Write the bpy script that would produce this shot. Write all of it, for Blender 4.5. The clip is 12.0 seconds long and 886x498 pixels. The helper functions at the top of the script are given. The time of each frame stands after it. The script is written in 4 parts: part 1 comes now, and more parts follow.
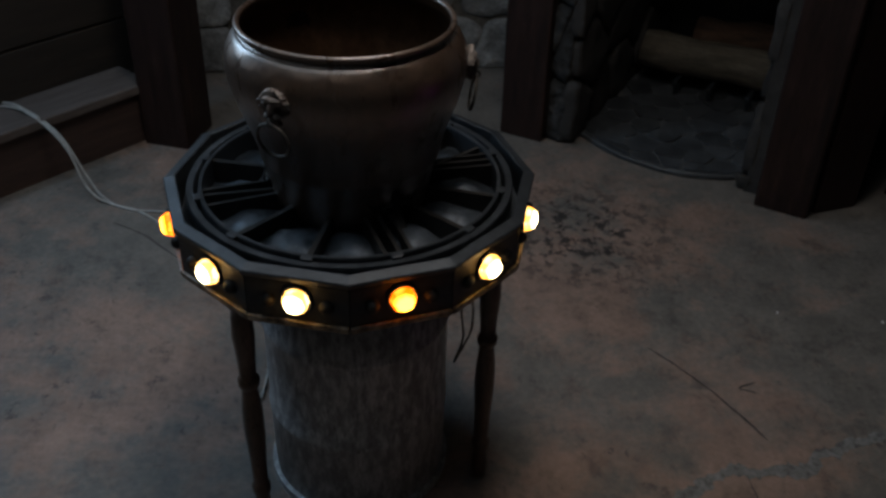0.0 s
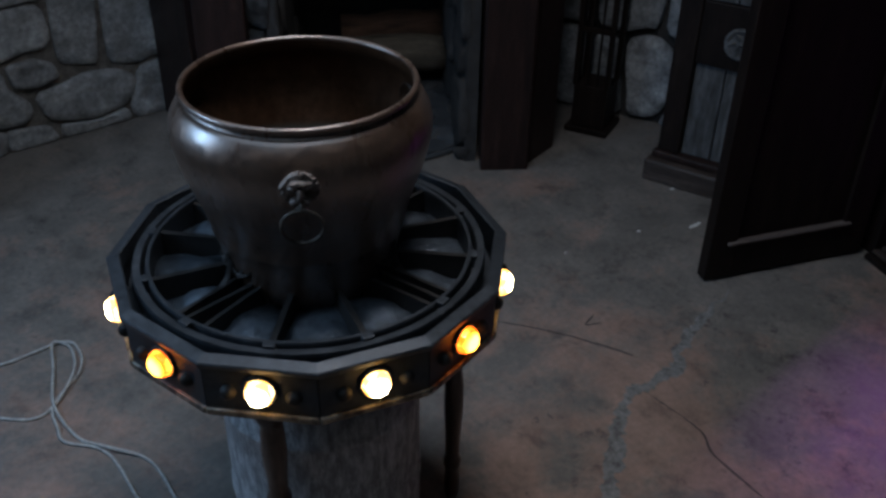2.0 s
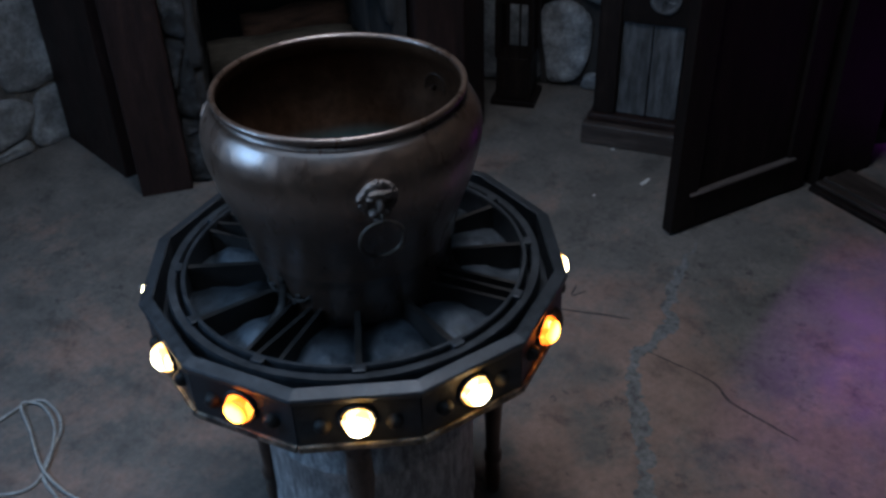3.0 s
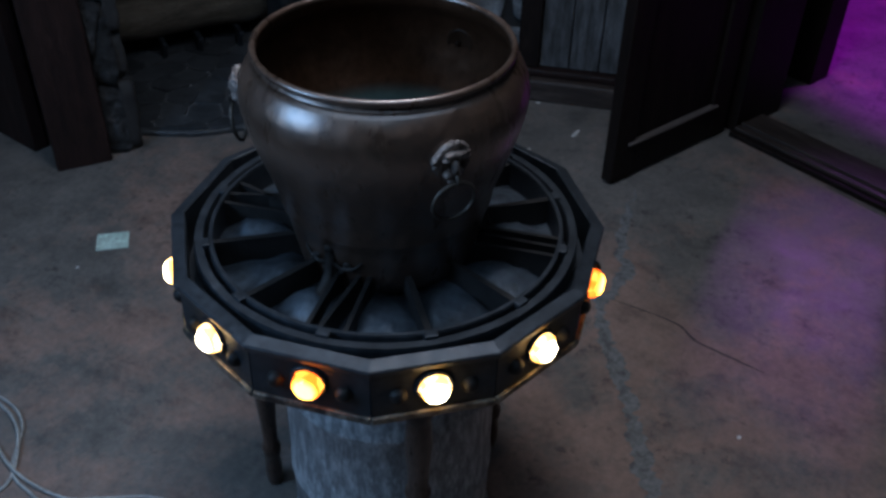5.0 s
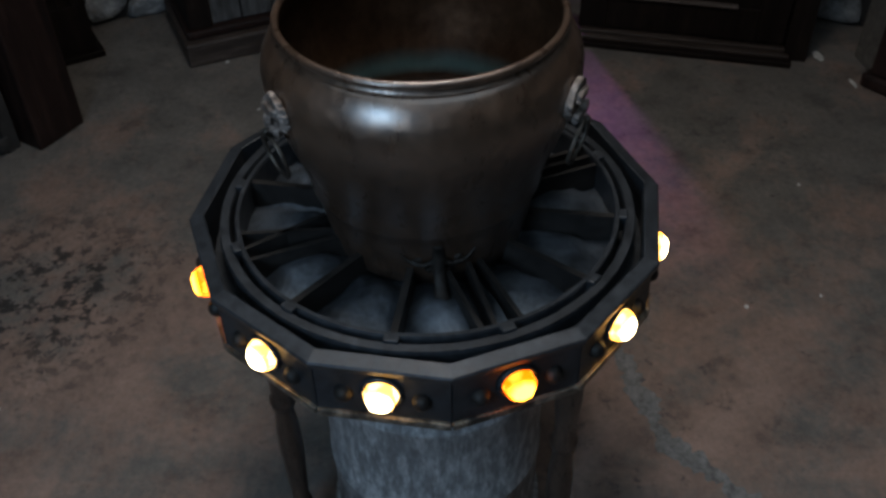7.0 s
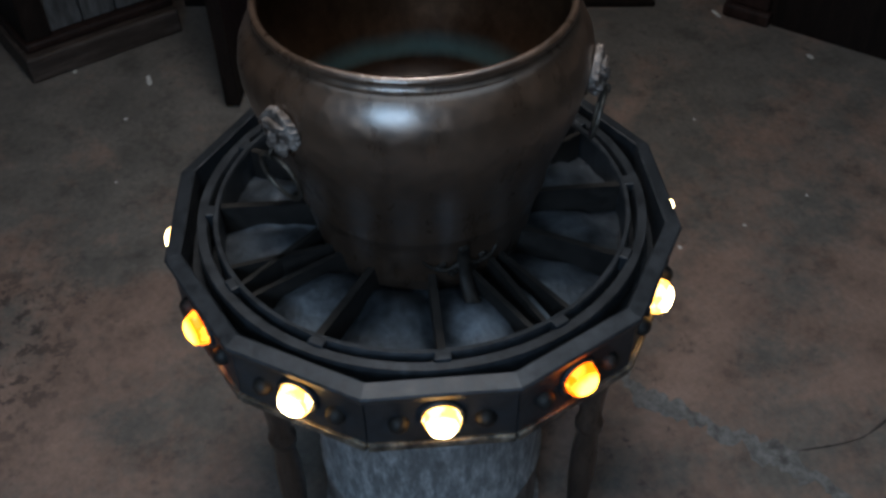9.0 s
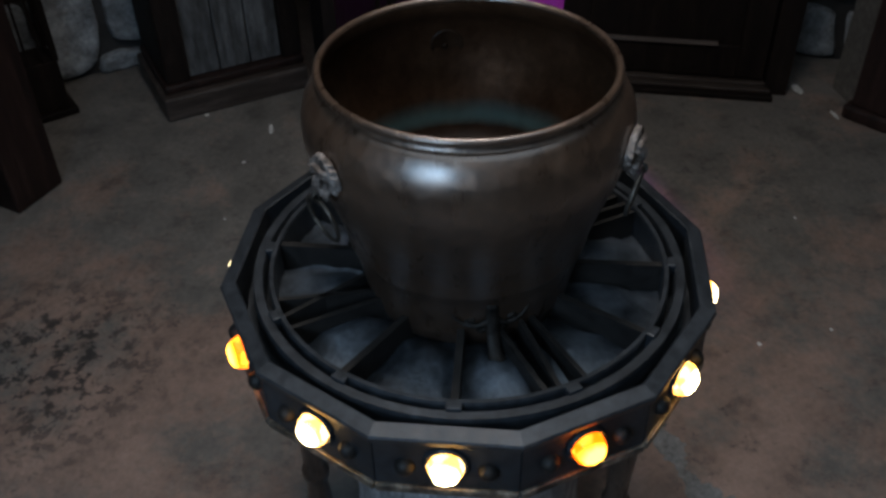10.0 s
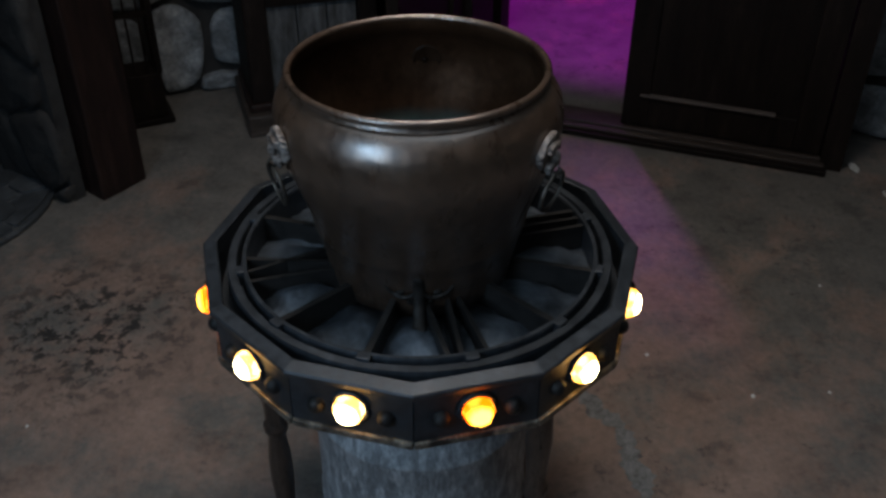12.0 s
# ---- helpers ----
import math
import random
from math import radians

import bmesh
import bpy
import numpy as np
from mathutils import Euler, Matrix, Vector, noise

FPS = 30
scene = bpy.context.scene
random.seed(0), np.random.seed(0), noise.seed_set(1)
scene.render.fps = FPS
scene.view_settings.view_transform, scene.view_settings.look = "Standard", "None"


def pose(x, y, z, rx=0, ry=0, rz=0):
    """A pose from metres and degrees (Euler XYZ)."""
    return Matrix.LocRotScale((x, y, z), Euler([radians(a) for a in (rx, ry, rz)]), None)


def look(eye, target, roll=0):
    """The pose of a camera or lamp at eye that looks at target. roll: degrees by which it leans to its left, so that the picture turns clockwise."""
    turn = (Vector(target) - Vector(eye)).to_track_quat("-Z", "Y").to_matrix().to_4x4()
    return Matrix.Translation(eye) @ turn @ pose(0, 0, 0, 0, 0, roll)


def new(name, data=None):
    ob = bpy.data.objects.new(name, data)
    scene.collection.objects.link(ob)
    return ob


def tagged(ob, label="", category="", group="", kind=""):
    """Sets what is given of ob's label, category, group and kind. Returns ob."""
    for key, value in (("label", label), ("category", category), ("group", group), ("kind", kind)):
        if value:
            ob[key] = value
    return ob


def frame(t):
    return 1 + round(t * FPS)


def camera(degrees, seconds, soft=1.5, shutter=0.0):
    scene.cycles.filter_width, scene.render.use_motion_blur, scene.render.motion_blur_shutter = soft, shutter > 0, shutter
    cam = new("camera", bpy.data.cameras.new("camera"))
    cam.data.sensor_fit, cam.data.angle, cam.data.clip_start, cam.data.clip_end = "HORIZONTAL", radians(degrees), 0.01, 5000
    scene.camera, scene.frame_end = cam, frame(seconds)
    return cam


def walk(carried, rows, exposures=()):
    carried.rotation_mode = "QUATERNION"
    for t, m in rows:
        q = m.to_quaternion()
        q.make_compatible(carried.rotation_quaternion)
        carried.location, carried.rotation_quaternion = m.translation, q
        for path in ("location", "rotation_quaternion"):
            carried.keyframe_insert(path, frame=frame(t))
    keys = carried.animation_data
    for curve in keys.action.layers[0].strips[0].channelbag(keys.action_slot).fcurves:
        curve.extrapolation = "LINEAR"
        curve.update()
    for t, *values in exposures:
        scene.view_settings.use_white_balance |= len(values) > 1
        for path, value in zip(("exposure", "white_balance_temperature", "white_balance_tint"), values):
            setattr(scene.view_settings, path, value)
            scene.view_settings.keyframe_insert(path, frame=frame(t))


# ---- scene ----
cam = camera(50.8, 12.0, soft=3.0)
PATH = [
    (0, (0.046, -1.586, 1.668), (0.160, -0.268, 0.768), 1.8),
    (0.5, (-0.091, -1.527, 1.678), (0.117, -0.203, 0.805), 3.5),
    (1, (-0.267, -1.424, 1.675), (0.050, -0.134, 0.784), 0.1),
    (1.5, (-0.536, -1.340, 1.675), (0.088, -0.150, 0.807), -0.0),
    (2, (-0.697, -1.252, 1.684), (0.139, -0.207, 0.806), 1.1),
    (2.5, (-0.726, -1.130, 1.672), (0.138, -0.118, 0.783), -0.9),
    (3, (-0.879, -0.977, 1.663), (0.110, -0.102, 0.760), -1.8),
    (3.2, (-0.932, -0.919, 1.663), (0.065, -0.106, 0.711), -1.5),
    (5, (-1.044, -0.718, 1.655), (0.060, -0.073, 0.694), 1.5),
    (5.5, (-1.003, -0.547, 1.668), (0.099, 0.013, 0.651), -1.6),
    (6, (-1.075, -0.313, 1.647), (0.126, -0.035, 0.627), -1.9),
    (6.5, (-1.152, -0.093, 1.648), (0.064, -0.030, 0.610), -1.0),
    (8.3, (-0.955, 0.302, 1.621), (0.152, -0.085, 0.532), -1.3),
    (8.5, (-0.952, 0.316, 1.620), (0.143, -0.084, 0.524), -0.7),
    (9, (-0.959, 0.300, 1.613), (0.140, -0.078, 0.513), -1.0),
    (9.5, (-0.999, 0.260, 1.641), (0.172, -0.050, 0.597), -1.1),
    (10, (-1.044, 0.196, 1.632), (0.188, 0.008, 0.629), -1.2),
    (10.5, (-1.106, 0.124, 1.610), (0.127, 0.055, 0.593), 1.7),
    (11, (-1.234, 0.086, 1.623), (0.053, 0.011, 0.676), 0.9),
    (11.5, (-1.288, 0.032, 1.633), (0.030, -0.035, 0.729), 0.7),
    (12, (-1.271, -0.046, 1.632), (0.045, -0.037, 0.722), 0.2),
]
walk(cam, [(t, look(eye, target, roll)) for t, eye, target, roll in PATH], exposures=[(0, -0.15, 6900, 10), (0.8, 0.06, 6600, 10), (1.6, 0.3, 6150, 10), (3.2, 0.3, 5550, 10), (4.8, 0.22, 5450, 10), (5.3, 0.15, 5650, 10), (6.0, 0.05, 6900, 10), (6.7, 0.07, 6900, 10), (8.5, 0.23, 6700, 10), (10.5, 0.13, 6800, 10), (12, 0.07, 6900, 10)])

# ---- light ----
world = bpy.data.worlds.new("world")
world.use_nodes = True
scene.world = world
sky = world.node_tree.nodes.new("ShaderNodeTexSky")
sky.sky_type, sky.sun_disc, sky.sun_elevation, sky.sun_rotation = "NISHITA", False, radians(25), radians(-60)
world.node_tree.links.new(sky.outputs[0], world.node_tree.nodes["Background"].inputs[0])
world.node_tree.nodes["Background"].inputs[1].default_value = 0.05


def lamp(name, kind, energy, colour, m, **more):
    data = bpy.data.lights.new(name, kind)
    data.energy, data.color = energy, colour
    if kind == "AREA":
        data.shape, data.size, data.size_y, data.spread = "RECTANGLE", more["w"], more["h"], radians(more.get("spread", 180))
    if kind == "SPOT":
        data.spot_size, data.spot_blend, data.shadow_soft_size = radians(more["cone"]), more["blend"], more.get("soft", 0.06)
    ob = new(name, data)
    ob.matrix_world = m
    return ob


# daylight in the window of the plank wall
lamp("window_light", "AREA", 13.0, (0.42, 0.68, 1.0), look((-1.5, 0.98, 1.68), (0.1, -0.1, 0.75)), w=0.6, h=0.66)
# an unseen lamp over the table; broad weak fill added under the ceiling
lamp("ceiling_lamp", "AREA", 10.5, (1.0, 0.94, 0.9), look((0.25, 0.0, 2.79), (0.25, 0.01, 0.0)), w=0.6, h=0.6, spread=140)
lamp("ceiling_light", "AREA", 12.5, (0.68, 0.84, 1.0), look((-0.75, 0.0, 2.82), (-0.75, 0.01, 0.0)), w=2.3, h=2.5, spread=150)
# the two violet lamps of the hall behind the double door
lamp("violet_lamp", "SPOT", 530, (0.6, 0.19, 0.74), look((4.96, -0.13, 2.72), (1.24, -0.63, 0.0)), cone=8.6, blend=1.0, soft=0.22)
lamp("violet_flood", "SPOT", 430, (0.42, 0.014, 0.62), look((3.36, -1.0, 2.75), (3.36, -1.001, 0.0)), cone=50, blend=0.5)


# ---- materials ----
def nodes_of(name):
    m = bpy.data.materials.new(name)
    m.use_nodes = True
    return m, m.node_tree.nodes, m.node_tree.links, m.node_tree.nodes["Principled BSDF"]


def noise_node(n, l, coord, scale, detail=5, rough=0.6, stretch=None):
    tex = n.new("ShaderNodeTexNoise")
    tex.inputs["Scale"].default_value, tex.inputs["Detail"].default_value, tex.inputs["Roughness"].default_value = scale, detail, rough
    if stretch:
        mp = n.new("ShaderNodeMapping")
        mp.inputs["Scale"].default_value = stretch
        l.new(coord, mp.inputs[0])
        coord = mp.outputs[0]
    l.new(coord, tex.inputs["Vector"])
    return tex.outputs[0]


def ramp(n, l, fac, stops):
    r = n.new("ShaderNodeValToRGB")
    e = r.color_ramp.elements
    while len(e) < len(stops):
        e.new(0.5)
    for k, (p, c) in enumerate(stops):
        e[k].position, e[k].color = p, (*c, 1) if len(c) == 3 else c
    l.new(fac, r.inputs[0])
    return r.outputs[0]


def mix(n, l, fac, a, b, how="MIX"):
    x = n.new("ShaderNodeMix")
    x.data_type, x.blend_type = "RGBA", how
    for sock, v in ((x.inputs[0], fac), (x.inputs[6], a), (x.inputs[7], b)):
        if isinstance(v, (int, float)):
            sock.default_value = v
        elif isinstance(v, tuple):
            sock.default_value = (*v, 1)
        else:
            l.new(v, sock)
    return x.outputs[2]


def grey(v):
    return (v, v, v)


def math_node(n, l, op, a, b=0.0):
    x = n.new("ShaderNodeMath")
    x.operation = op
    for sock, v in zip(x.inputs, (a, b)):
        if isinstance(v, (int, float)):
            sock.default_value = v
        else:
            l.new(v, sock)
    return x.outputs[0]


def coarse(name, stops, scale, fine_scale, rough=(0.5, 0.8), metal=0.0, bump=0.3, bump_scale=None, stretch=None, vary=0.0, dist=0.01, spec=0.5):
    """A surface with broad and fine variation of colour, gloss and relief."""
    m, n, l, p = nodes_of(name)
    co = n.new("ShaderNodeTexCoord").outputs["Object"]
    info = n.new("ShaderNodeObjectInfo")
    add = n.new("ShaderNodeVectorMath")
    add.operation = "ADD"
    off = n.new("ShaderNodeVectorMath")
    off.operation = "SCALE"
    off.inputs[0].default_value = (13.1, 7.7, 5.3)
    l.new(info.outputs["Random"], off.inputs["Scale"])
    l.new(co, add.inputs[0]), l.new(off.outputs[0], add.inputs[1])
    co = add.outputs[0]
    broad = noise_node(n, l, co, scale, 4, 0.6, stretch)
    fine = noise_node(n, l, co, fine_scale, 6, 0.65, stretch)
    base = ramp(n, l, broad, stops)
    dark = ramp(n, l, fine, [(0.3, grey(0.55)), (0.7, grey(1.25))])
    base = mix(n, l, 1.0, base, dark, "MULTIPLY")
    if vary:
        tone = ramp(n, l, info.outputs["Random"], [(0.0, grey(1 - vary)), (1.0, grey(1 + vary))])
        base = mix(n, l, 1.0, base, tone, "MULTIPLY")
    l.new(base, p.inputs["Base Color"])
    l.new(ramp(n, l, fine, [(0.3, grey(rough[0])), (0.7, grey(rough[1]))]), p.inputs["Roughness"])
    p.inputs["Metallic"].default_value, p.inputs["Specular IOR Level"].default_value = metal, spec
    b = n.new("ShaderNodeBump")
    b.inputs["Strength"].default_value, b.inputs["Distance"].default_value = bump, dist
    l.new(noise_node(n, l, co, bump_scale or fine_scale, 7, 0.65, stretch), b.inputs["Height"])
    l.new(b.outputs[0], p.inputs["Normal"])
    return m


def concrete():
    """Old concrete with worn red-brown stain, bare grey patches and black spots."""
    m, n, l, p = nodes_of("stained_concrete")
    co = n.new("ShaderNodeTexCoord").outputs["Object"]
    broad = noise_node(n, l, co, 1.6, 7, 0.68)
    mid = noise_node(n, l, co, 6.0, 9, 0.78)
    fine = noise_node(n, l, co, 55.0, 6, 0.7)
    both = math_node(n, l, "ADD", math_node(n, l, "MULTIPLY", broad, 0.64), math_node(n, l, "MULTIPLY", mid, 0.36))
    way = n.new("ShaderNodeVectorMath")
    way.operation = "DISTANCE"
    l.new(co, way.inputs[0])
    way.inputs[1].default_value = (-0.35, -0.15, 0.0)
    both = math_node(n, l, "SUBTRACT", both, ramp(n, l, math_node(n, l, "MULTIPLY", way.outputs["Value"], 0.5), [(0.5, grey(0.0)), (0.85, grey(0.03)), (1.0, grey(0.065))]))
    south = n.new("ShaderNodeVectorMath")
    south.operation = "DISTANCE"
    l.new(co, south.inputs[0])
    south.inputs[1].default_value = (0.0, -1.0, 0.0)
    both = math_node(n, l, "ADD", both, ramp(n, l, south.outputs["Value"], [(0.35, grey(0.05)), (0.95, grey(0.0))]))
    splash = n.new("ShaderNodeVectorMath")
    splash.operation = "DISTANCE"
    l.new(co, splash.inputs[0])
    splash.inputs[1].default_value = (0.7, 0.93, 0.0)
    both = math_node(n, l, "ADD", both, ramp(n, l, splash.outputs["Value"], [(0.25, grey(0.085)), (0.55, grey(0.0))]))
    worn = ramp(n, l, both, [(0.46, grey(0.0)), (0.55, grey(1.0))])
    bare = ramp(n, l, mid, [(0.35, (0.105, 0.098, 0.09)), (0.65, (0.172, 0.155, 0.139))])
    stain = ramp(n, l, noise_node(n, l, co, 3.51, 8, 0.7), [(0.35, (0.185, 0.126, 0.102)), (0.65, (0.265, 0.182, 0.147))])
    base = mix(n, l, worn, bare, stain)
    base = mix(n, l, 1.0, base, ramp(n, l, fine, [(0.3, grey(0.78)), (0.7, grey(1.14))]), "MULTIPLY")
    grime = noise_node(n, l, co, 8.5, 10, 0.72, (1.0, 0.8, 1.0))
    base = mix(n, l, 1.0, base, ramp(n, l, grime, [(0.34, grey(0.6)), (0.45, grey(0.97)), (0.66, grey(1.18))]), "MULTIPLY")
    fleck = ramp(n, l, noise_node(n, l, co, 34.0, 10, 0.7, (1.0, 0.55, 1.0)), [(0.595, grey(0.0)), (0.63, grey(1.0))])
    crowd = ramp(n, l, noise_node(n, l, co, 2.6, 3, 0.6), [(0.42, grey(0.1)), (0.6, grey(0.6))])
    base = mix(n, l, math_node(n, l, "MULTIPLY", fleck, crowd), base, (0.045, 0.04, 0.037))
    nick = ramp(n, l, noise_node(n, l, co, 95.0, 4, 0.6), [(0.66, grey(0.0)), (0.7, grey(0.7))])
    base = mix(n, l, math_node(n, l, "MULTIPLY", nick, crowd), base, (0.035, 0.032, 0.03))
    scrape = ramp(n, l, noise_node(n, l, co, 21.0, 9, 0.75), [(0.64, grey(0.0)), (0.68, grey(1.0))])
    base = mix(n, l, math_node(n, l, "MULTIPLY", scrape, 0.35), base, (0.3, 0.265, 0.245))
    spots = noise_node(n, l, co, 16.0, 8, 0.75)
    where = noise_node(n, l, co, 1.1, 2, 0.5, (1.0, 1.0, 1.0))
    black = math_node(n, l, "MULTIPLY", ramp(n, l, spots, [(0.56, grey(0.0)), (0.66, grey(0.8))]), ramp(n, l, where, [(0.48, grey(0.0)), (0.6, grey(1.0))]))
    # a spill of black paint beside the hearth
    geo = n.new("ShaderNodeVectorMath")
    geo.operation = "DISTANCE"
    l.new(co, geo.inputs[0])
    geo.inputs[1].default_value = (0.7, 0.93, 0.0)
    near = ramp(n, l, geo.outputs["Value"], [(0.14, grey(1.0)), (0.42, grey(0.0))])
    spill = math_node(n, l, "MULTIPLY", ramp(n, l, noise_node(n, l, co, 22.0, 10, 0.76, (1.0, 0.85, 1.0)), [(0.515, grey(0.0)), (0.545, grey(1.0))]), near)
    black = math_node(n, l, "MAXIMUM", black, spill)
    base = mix(n, l, math_node(n, l, "MULTIPLY", black, 0.92), base, (0.016, 0.015, 0.015))
    l.new(base, p.inputs["Base Color"])
    l.new(ramp(n, l, mid, [(0.35, grey(0.5)), (0.65, grey(0.8))]), p.inputs["Roughness"])
    b = n.new("ShaderNodeBump")
    b.inputs["Strength"].default_value, b.inputs["Distance"].default_value = 0.35, 0.006
    l.new(math_node(n, l, "ADD", mid, math_node(n, l, "MULTIPLY", fine, 0.5)), b.inputs["Height"])
    l.new(b.outputs[0], p.inputs["Normal"])
    return m


def bronze(name, inside):
    """Hammered brown bronze; inside, shade painted darker towards the bottom and the green waterline left by standing
    water.
    """
    m, n, l, p = nodes_of(name)
    co = n.new("ShaderNodeTexCoord").outputs["Object"]
    broad = noise_node(n, l, co, 7.0, 5, 0.6)
    fine = noise_node(n, l, co, 60.0, 6, 0.65)
    base = ramp(n, l, broad, [(0.3, (0.084, 0.047, 0.029)), (0.55, (0.134, 0.079, 0.05)), (0.75, (0.182, 0.117, 0.082))])
    base = mix(n, l, 1.0, base, ramp(n, l, fine, [(0.3, grey(0.7)), (0.7, grey(1.2))]), "MULTIPLY")
    metal = 0.68
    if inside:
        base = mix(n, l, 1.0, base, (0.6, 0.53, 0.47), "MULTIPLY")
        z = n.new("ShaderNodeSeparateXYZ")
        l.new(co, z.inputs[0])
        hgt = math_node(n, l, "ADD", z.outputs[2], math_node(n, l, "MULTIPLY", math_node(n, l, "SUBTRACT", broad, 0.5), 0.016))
        # shade of the pot's depth put into the colour, deepest at the bottom
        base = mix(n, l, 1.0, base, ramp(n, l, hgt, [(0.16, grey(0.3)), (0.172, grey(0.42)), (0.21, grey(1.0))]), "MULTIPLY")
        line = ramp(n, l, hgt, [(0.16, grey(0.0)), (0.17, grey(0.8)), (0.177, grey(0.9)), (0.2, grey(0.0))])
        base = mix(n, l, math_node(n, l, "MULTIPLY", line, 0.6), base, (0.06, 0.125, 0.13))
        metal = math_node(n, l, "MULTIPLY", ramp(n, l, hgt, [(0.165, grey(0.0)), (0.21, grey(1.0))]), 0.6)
        l.new(metal, p.inputs["Metallic"])
    else:
        p.inputs["Metallic"].default_value = metal
    p.inputs["Specular IOR Level"].default_value = 0.1 if inside else 0.5
    streak = noise_node(n, l, co, 26.0, 6, 0.65, (1.0, 1.0, 0.3))
    base = mix(n, l, 1.0, base, ramp(n, l, streak, [(0.34, grey(0.88)), (0.66, grey(1.1))]), "MULTIPLY")
    l.new(base, p.inputs["Base Color"])
    l.new(ramp(n, l, streak, [(0.32, grey(0.36)), (0.7, grey(0.48))]), p.inputs["Roughness"])
    l.new(ramp(n, l, streak, [(0.34, grey(0.25)), (0.68, grey(0.36))]), p.inputs["Coat Roughness"])
    p.inputs["Coat Weight"].default_value = 0.03 if inside else 1.0
    p.inputs["Coat IOR"].default_value = 1.5 if inside else 1.95
    dents = n.new("ShaderNodeTexVoronoi")
    dents.feature = "SMOOTH_F1"
    dents.inputs["Scale"].default_value = 64.0
    l.new(co, dents.inputs["Vector"])
    b = n.new("ShaderNodeBump")
    b.inputs["Strength"].default_value, b.inputs["Distance"].default_value = 0.2 if inside else 0.5, 0.005
    l.new(math_node(n, l, "ADD", math_node(n, l, "POWER", dents.outputs["Distance"], 2.0), math_node(n, l, "MULTIPLY", fine, 0.24)), b.inputs["Height"])
    l.new(b.outputs[0], p.inputs["Normal"])
    return m


def glowing(name, edge, core, strength, hot):
    """Cut glass lit from behind by a bulb that shines straight out through the front facets."""
    m, n, l, p = nodes_of(name)
    co = n.new("ShaderNodeTexCoord").outputs["Object"]
    v = n.new("ShaderNodeTexVoronoi")
    v.inputs["Scale"].default_value = 62.0
    l.new(co, v.inputs["Vector"])
    tone = n.new("ShaderNodeSeparateColor")
    l.new(v.outputs["Color"], tone.inputs[0])
    facet = math_node(n, l, "ADD", math_node(n, l, "MULTIPLY", tone.outputs[0], 0.7), math_node(n, l, "MULTIPLY", v.outputs["Distance"], 0.4))
    c = ramp(n, l, facet, [(0.15, core), (0.75, edge)])
    axis = n.new("ShaderNodeSeparateXYZ")
    l.new(co, axis.inputs[0])
    front = ramp(n, l, math_node(n, l, "MULTIPLY", math_node(n, l, "SUBTRACT", axis.outputs[0], 0.34), 25.0), [(0.42, grey(0.0)), (0.6, grey(1.0))])
    p.inputs["Base Color"].default_value = (*edge, 1)
    p.inputs["Roughness"].default_value = 0.15
    l.new(mix(n, l, front, c, core), p.inputs["Emission Color"])
    l.new(math_node(n, l, "ADD", strength, math_node(n, l, "MULTIPLY", front, hot)), p.inputs["Emission Strength"])
    return m


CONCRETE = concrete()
IRON = coarse("black_iron", [(0.3, (0.022, 0.026, 0.031)), (0.6, (0.04, 0.046, 0.054)), (0.8, (0.075, 0.082, 0.092))], 9, 70, (0.36, 0.58), 0.45, 0.35, dist=0.002)
WORN_EDGE = coarse("worn_iron_edge", [(0.38, (0.05, 0.046, 0.042)), (0.5, (0.16, 0.14, 0.115)), (0.64, (0.36, 0.315, 0.255))], 30, 90, (0.35, 0.55), 0.6, 0.3, dist=0.001)
STROKE = coarse("blackened_strip", [(0.3, (0.012, 0.011, 0.0105)), (0.6, (0.024, 0.0215, 0.02)), (0.8, (0.055, 0.049, 0.045))], 12, 80, (0.45, 0.68), 0.25, 0.3, dist=0.002, spec=0.35)
DIAL = coarse("tarnished_sheet", [(0.38, (0.038, 0.046, 0.055)), (0.52, (0.088, 0.105, 0.126)), (0.68, (0.175, 0.202, 0.236))], 10, 60, (0.3, 0.47), 0.55, 0.6, 30, dist=0.008)
ZINC = coarse("weathered_zinc", [(0.4, (0.27, 0.277, 0.285)), (0.5, (0.38, 0.393, 0.406)), (0.6, (0.54, 0.554, 0.568))], 58, 190, (0.4, 0.7), 0.2, 0.5, stretch=(1.0, 1.0, 0.32), dist=0.003)
BRONZE = bronze("hammered_bronze", False)
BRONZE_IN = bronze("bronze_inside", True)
OLD_BRONZE = coarse("blackened_bronze", [(0.3, (0.009, 0.0075, 0.0065)), (0.6, (0.02, 0.016, 0.013)), (0.8, (0.05, 0.039, 0.032))], 40, 140, (0.4, 0.7), 0.4, 0.6, dist=0.003)
PATINA = coarse("pale_worn_bronze", [(0.36, (0.045, 0.032, 0.025)), (0.52, (0.19, 0.155, 0.137)), (0.7, (0.4, 0.35, 0.32))], 45, 140, (0.4, 0.7), 0.45, 0.5, dist=0.003)
DARK_METAL = coarse("dark_wire", [(0.3, (0.05, 0.043, 0.036)), (0.7, (0.15, 0.132, 0.114))], 30, 120, (0.35, 0.55), 0.7, 0.1, dist=0.001)
WOOD = coarse("dark_red_wood", [(0.3, (0.0105, 0.0055, 0.0048)), (0.55, (0.0225, 0.011, 0.009)), (0.75, (0.042, 0.0215, 0.0175))], 5, 40, (0.4, 0.65), 0.0, 0.35, 60, (6.0, 6.0, 0.8), 0.15, 0.003, spec=0.3)
BLACK_WOOD = coarse("blackened_wood", [(0.3, (0.007, 0.005, 0.0045)), (0.6, (0.014, 0.0095, 0.008)), (0.8, (0.024, 0.017, 0.014))], 5, 40, (0.45, 0.7), 0.0, 0.3, 60, (6.0, 6.0, 0.8), 0.15, 0.003, spec=0.15)
